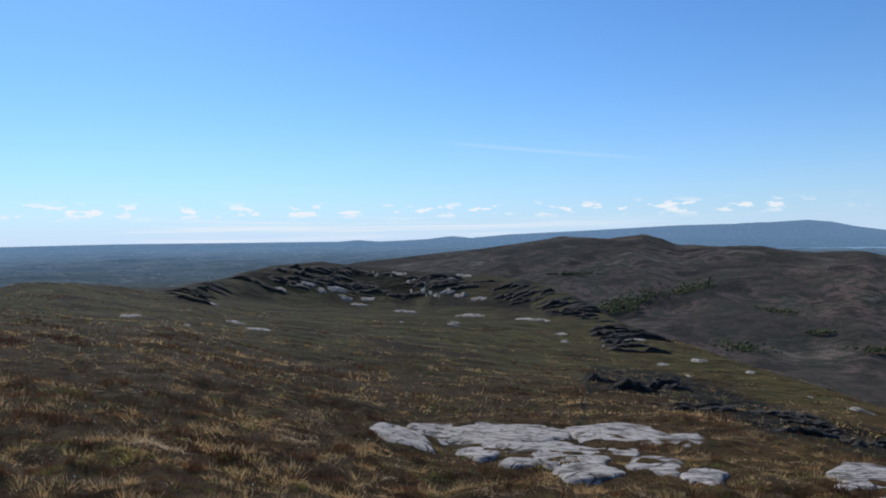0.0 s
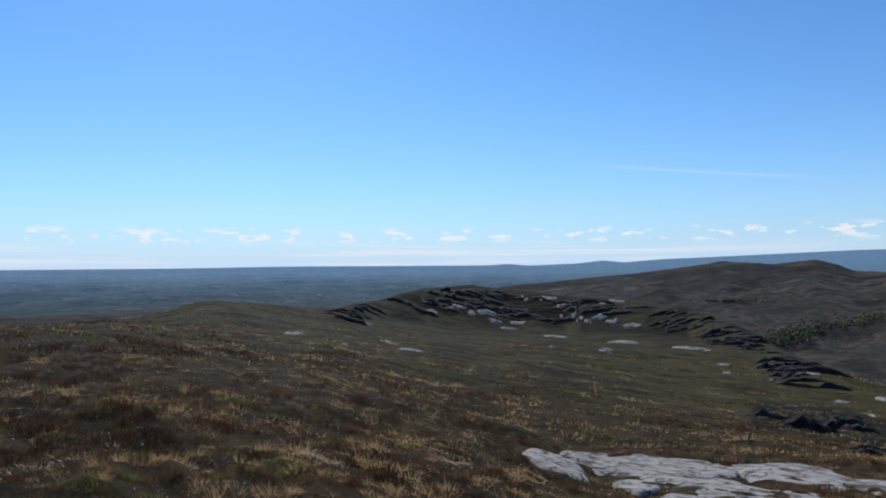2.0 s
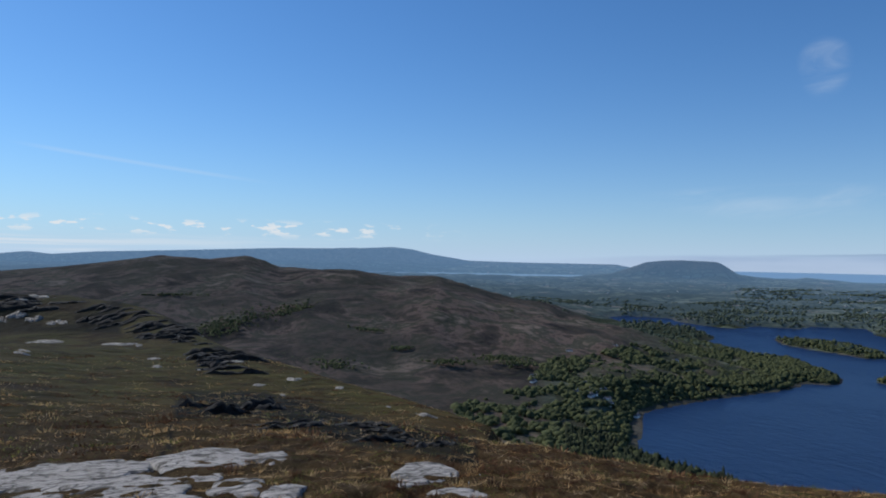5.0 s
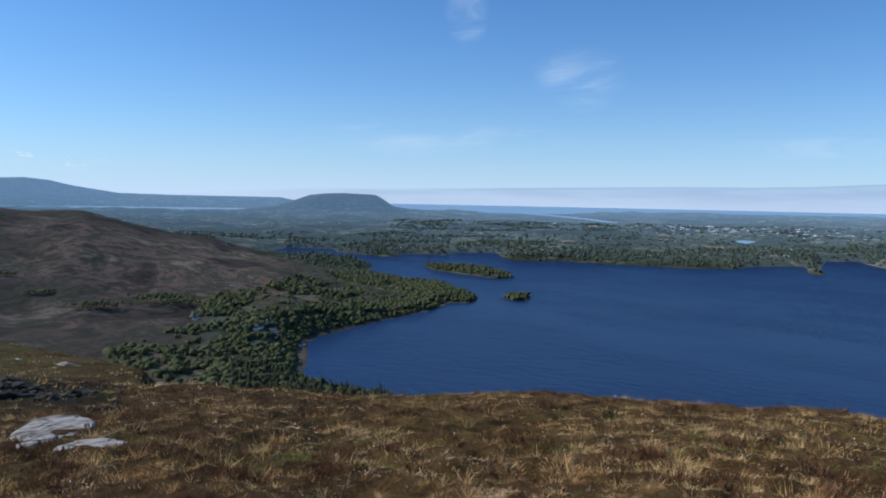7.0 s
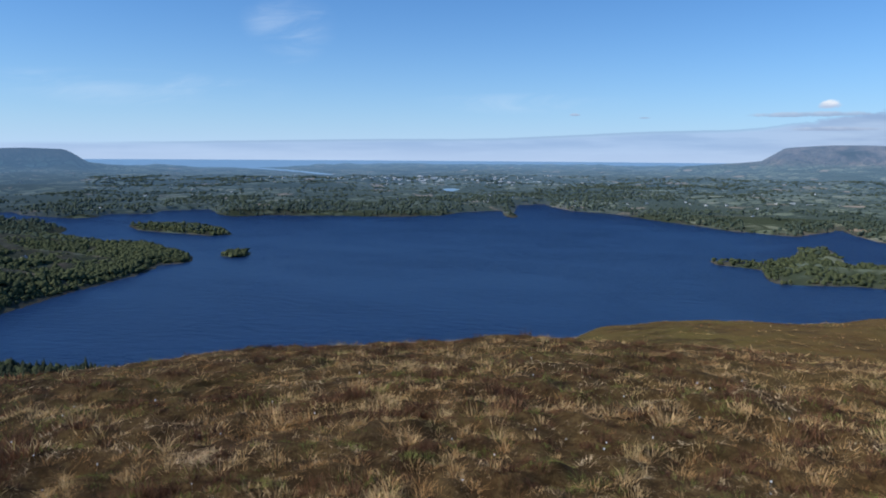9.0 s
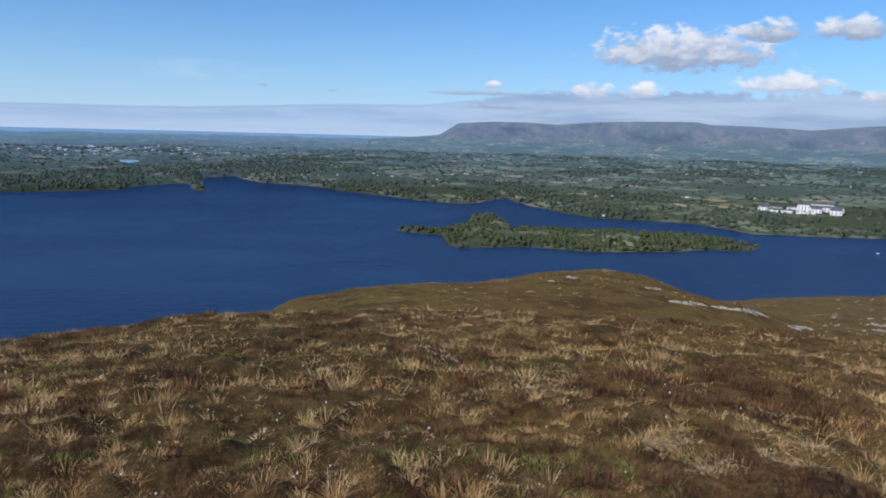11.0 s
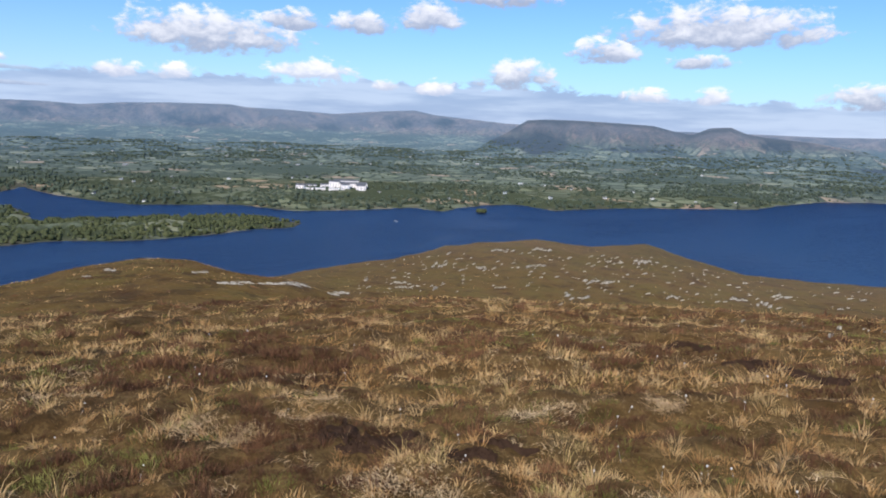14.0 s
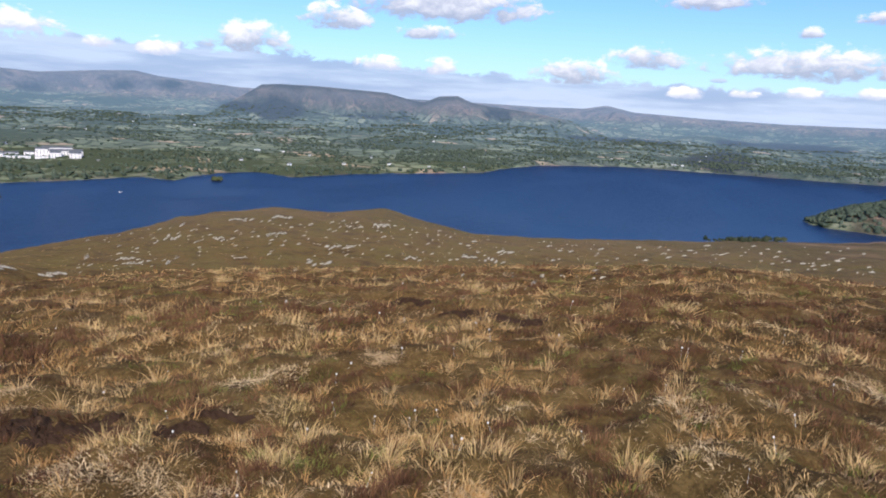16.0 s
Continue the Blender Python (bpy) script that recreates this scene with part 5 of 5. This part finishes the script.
tuft_mesh("fallen_grass", mx_, my_, np.full(len(mx_), 0.17), np.full(len(mx_), 0.085), 30, 0.005, 2.6, M_PALE_STRAW, "flattened pale dead grass lying in mats", rng, flat=True)


a_, d_ = rng.normal(-179.4, 1.2, 70), rng.normal(314, 9, 70)
crowns("scrub", a_, d_, rng.uniform(0.8, 2.4, 70), 1, M_CONIFER, "dark evergreen scrub at the edge of the hill", rng)

# bog cotton: white heads on thin stalks
a_, d_ = rng.uniform(-190, 45, 240), 2.8 * (13 / 2.8) ** rng.uniform(0, 1, 240)
v_, f_ = ico(1)
stem = spot(a_, d_)
high_ = rng.uniform(0.06, 0.11, 240)
head = stem + np.column_stack([rng.normal(0, 0.02, (240, 2)), high_])
size_ = rng.uniform(0.004, 0.008, 240) * (0.7 + d_ / 14)
balls = head[:, None] + v_[None] * size_[:, None, None] * np.array([1, 1, 1.2])
thick = np.array([0.0012, 0, 0])
stalks = np.stack([stem - thick, stem + thick, head], 1)
bog_v = np.concatenate([balls.reshape(-1, 3), stalks.reshape(-1, 3)])
bog_f = np.concatenate([(f_[None] + (np.arange(240) * len(v_))[:, None, None]).reshape(-1, 3), 240 * len(v_) + np.arange(720).reshape(-1, 3)])
tagged(new("bog_cotton", mesh_from("bog_cotton", bog_v, bog_f, [M_COTTON], True)), "white bog cotton heads dotted over the moor grass", "plants", kind="stuff")

# ---- buildings ----
def part(name, bm, mat, parent, label=""):
    me = bpy.data.meshes.new(name)
    bm.to_mesh(me)
    bm.free()
    me.materials.append(mat)
    ob = new(name, me)
    ob.parent = parent
    return tagged(ob, label)


def box(bm, x, y, z, w, d, h):
    v = [bm.verts.new((x + sx * w / 2, y + sy * d / 2, z + k * h)) for k in (0, 1) for sx, sy in ((-1, -1), (1, -1), (1, 1), (-1, 1))]
    for q in ((3, 2, 1, 0), (4, 5, 6, 7), (0, 1, 5, 4), (1, 2, 6, 5), (2, 3, 7, 6), (3, 0, 4, 7)):
        bm.faces.new([v[i] for i in q])
    return v


def gable(bm, x, y, z, w, d, h, over=0.4):
    """A pitched roof whose ridge runs along x, with thick eaves."""
    w, d = w + 2 * over, d + 2 * over
    pts = [(-w / 2, -d / 2, 0), (w / 2, -d / 2, 0), (w / 2, d / 2, 0), (-w / 2, d / 2, 0), (-w / 2, 0, h), (w / 2, 0, h)]
    v = [bm.verts.new((x + a, y + b, z + c)) for a, b, c in pts]
    for q in ((0, 1, 5, 4), (2, 3, 4, 5), (1, 2, 5), (3, 0, 4), (3, 2, 1, 0)):
        bm.faces.new([v[i] for i in q])


def house(name, w, d, h, roof_h, wall, roof, label, category, chimney=True, panes=3):
    top = new(name)
    bm = bmesh.new()
    box(bm, 0, 0, -1.5, w, d, h + 1.5)
    wall_ = part("wall", bm, wall, top)
    bm = bmesh.new()
    gable(bm, 0, 0, h, w, d, roof_h)
    part("roof", bm, roof, top, "dark slate roof")
    if chimney:
        bm = bmesh.new()
        box(bm, w * 0.38, 0, h + roof_h * 0.5, 0.9, 0.9, roof_h * 0.5 + 1.0)
        part("chimney", bm, wall, top)
    for k in range(panes):
        bm = bmesh.new()
        box(bm, (k + 0.5) / panes * w - w / 2, -d / 2 - 0.02, h * 0.35, w * 0.09, 0.1, h * 0.4)
        part("window", bm, M_PANE, wall_, "dark window pane")
    return tagged(top, label, category)


def stand(ob, az, d, turn, size=1.0):
    s = float(drawn(np.array(d)) / d) * size
    p = spot(az, d, 0.0, False)
    return Matrix.LocRotScale(p, Euler((0, 0, radians(az + turn))), (s, s, s))


rh = np.random.default_rng(31)
cottage = house("house", 14, 8, 4.2, 3.2, M_WHITEWASH, M_SLATE, "white rendered farmhouse with a slate roof among fields", "house")
barn = house("barn", 26, 13, 5.5, 2.5, M_BARN, M_SHEET, "long pale metal-clad farm shed beside a field", "barn", False, 0)
hall = house("warehouse", 60, 32, 8, 2.5, M_WHITEWASH, M_SHEET, "large pale town building with a low roof", "building", False, 4)
cottage["group"], barn["group"], hall["group"] = "houses of the lowland", "farm sheds", "buildings of the town"
cottage.matrix_basis = stand(cottage, -37.5, 1480, 20)
barn.matrix_basis = stand(barn, -113.0, 4300, 30)
hall.matrix_basis = stand(hall, -74.0, 7600, 10)
for a, d, turn in ((-41.4, 1470, 60), (-42.1, 1400, -20), (-43.1, 1405, 15), (-45.3, 1395, 70), (-40.2, 1750, 10), (-43.6, 1900, 30), (-114.2, 2640, 0), (-48, 1950, 40),
                   (-41.7, 1425, 75), (-42.5, 1430, 50), (-42.9, 1455, 80), (-41.9, 1385, 65), (-43.3, 1370, 55), (-37.5, 1440, 60), (-40.8, 1400, 70)):
    copy_thing(cottage, stand(cottage, a, d, turn))
placed = 0
while placed < 270:
    a, d = rh.uniform(-191, 40), 2700 * (9500 / 2700) ** rh.uniform(0, 1) ** 0.8
    if -38 < a < 12 and d < 4200 or a > 0 and d < 3600:
        continue
    t_ = math.radians(a)
    x, y = -math.sin(t_) * d, math.cos(t_) * d
    if float(water_by(np.array([x]), np.array([y]))[0]) > -40 or float(fbm(np.array([x / 900.0]), np.array([y / 900.0]), 3, 120)[0]) < -0.08 or float(land(a, d, False)) > LAKE + 170:
        continue
    copy_thing(barn if rh.uniform() < 0.2 else cottage, stand(None, a, d, rh.uniform(-60, 60), rh.uniform(0.7, 1.2)))
    placed += 1
placed = 0
while placed < 190:
    a, d = rh.normal(-77, 6.5), rh.normal(7500, 450)
    if not -92 < a < -64:
        continue
    copy_thing(hall, stand(None, a, d, rh.uniform(-40, 40), rh.uniform(0.45, 1.4)))
    placed += 1
for a, d, turn, size in ((-53.4, 7900, 0, 1.6), (-54.4, 7950, 5, 1.4), (-103.4, 4480, 10, 1.2), (-104.6, 4450, 0, 1.3), (-171.4, 4420, 5, 1.1), (-174.0, 4400, -10, 1.4), (-174.6, 4380, 20, 0.9), (-142.4, 3750, 0, 0.9), (-144.2, 3700, 30, 0.8)):
    copy_thing(hall, stand(None, a, d, turn, size))

# the large lakeside hotel
hotel = new("hotel")
tagged(hotel, "sprawling white lakeside hotel with several gabled wings", "hotel")
hotel.matrix_basis = stand(hotel, -127.9, 3080, 0, 1.15)
for x, y, w, d, h, rf in ((72, 10, 100, 26, 21, 6), (98, -24, 34, 40, 17, 7), (42, -22, 30, 34, 18, 7), (-66, -34, 78, 18, 7, 0.8), (-92, 40, 62, 30, 11, 4), (-24, 46, 46, 26, 13, 4.5), (12, -52, 56, 14, 7, 0.8),
                          (5, 34, 40, 30, 25, 6), (-118, 10, 30, 44, 13, 5), (48, 62, 90, 24, 27, 5)):
    bm = bmesh.new()
    box(bm, x, y, -14, w, d, h + 14)
    wing = part("wing", bm, M_HOTEL, hotel, "white rendered wing")
    bm = bmesh.new()
    gable(bm, x, y, h, w, d, rf, 0.6)
    part("roof", bm, M_SLATE if rf > 3 else M_SHEET, hotel, "grey roof")
    for storey in range(max(1, int(h / 4))):
        for k in range(max(2, int(w / 10))):
            bm = bmesh.new()
            box(bm, x - w / 2 + (k + 0.5) * w / max(2, int(w / 10)), y - d / 2 - 0.05, 1.2 + storey * 3.8, 3.0, 0.3, 1.9)
            part("window", bm, M_PANE, wing, "dark window pane")

# a boat on the lake
boat = new("boat")
tagged(boat, "small white cabin cruiser under way on the lake", "boat")
s_ = float(drawn(np.array(2200.0)) / 2200)
boat.matrix_basis = Matrix.LocRotScale(Vector((-math.sin(radians(-132.8)) * 2200 * s_, math.cos(radians(-132.8)) * 2200 * s_, LAKE * s_ + EYE)), Euler((0, 0, radians(-120))), (s_,) * 3)
bm = bmesh.new()
v_ = box(bm, 0, 0, -0.5, 8, 2.8, 1.2)
for q in (v_[1], v_[2], v_[5], v_[6]):
    q.co.y *= 0.25
    q.co.x += 1.2
part("hull", bm, M_WHITEWASH, boat)
bm = bmesh.new()
box(bm, -0.8, 0, 0.7, 3.2, 2.0, 1.0)
part("cabin", bm, M_WHITEWASH, boat)

# the post on the rocky hill
post = new("post")
dp = 160.0
tagged(post, "lone weathered wooden post on the rocky hill", "post")
post.matrix_basis = Matrix.Translation(Vector(spot(1.44, dp)))
bm = bmesh.new()
bmesh.ops.create_cone(bm, cap_ends=True, segments=10, radius1=0.11, radius2=0.08, depth=2.0, matrix=Matrix.Translation((0, 0, 0.8)))
part("shaft", bm, M_BARN, post)
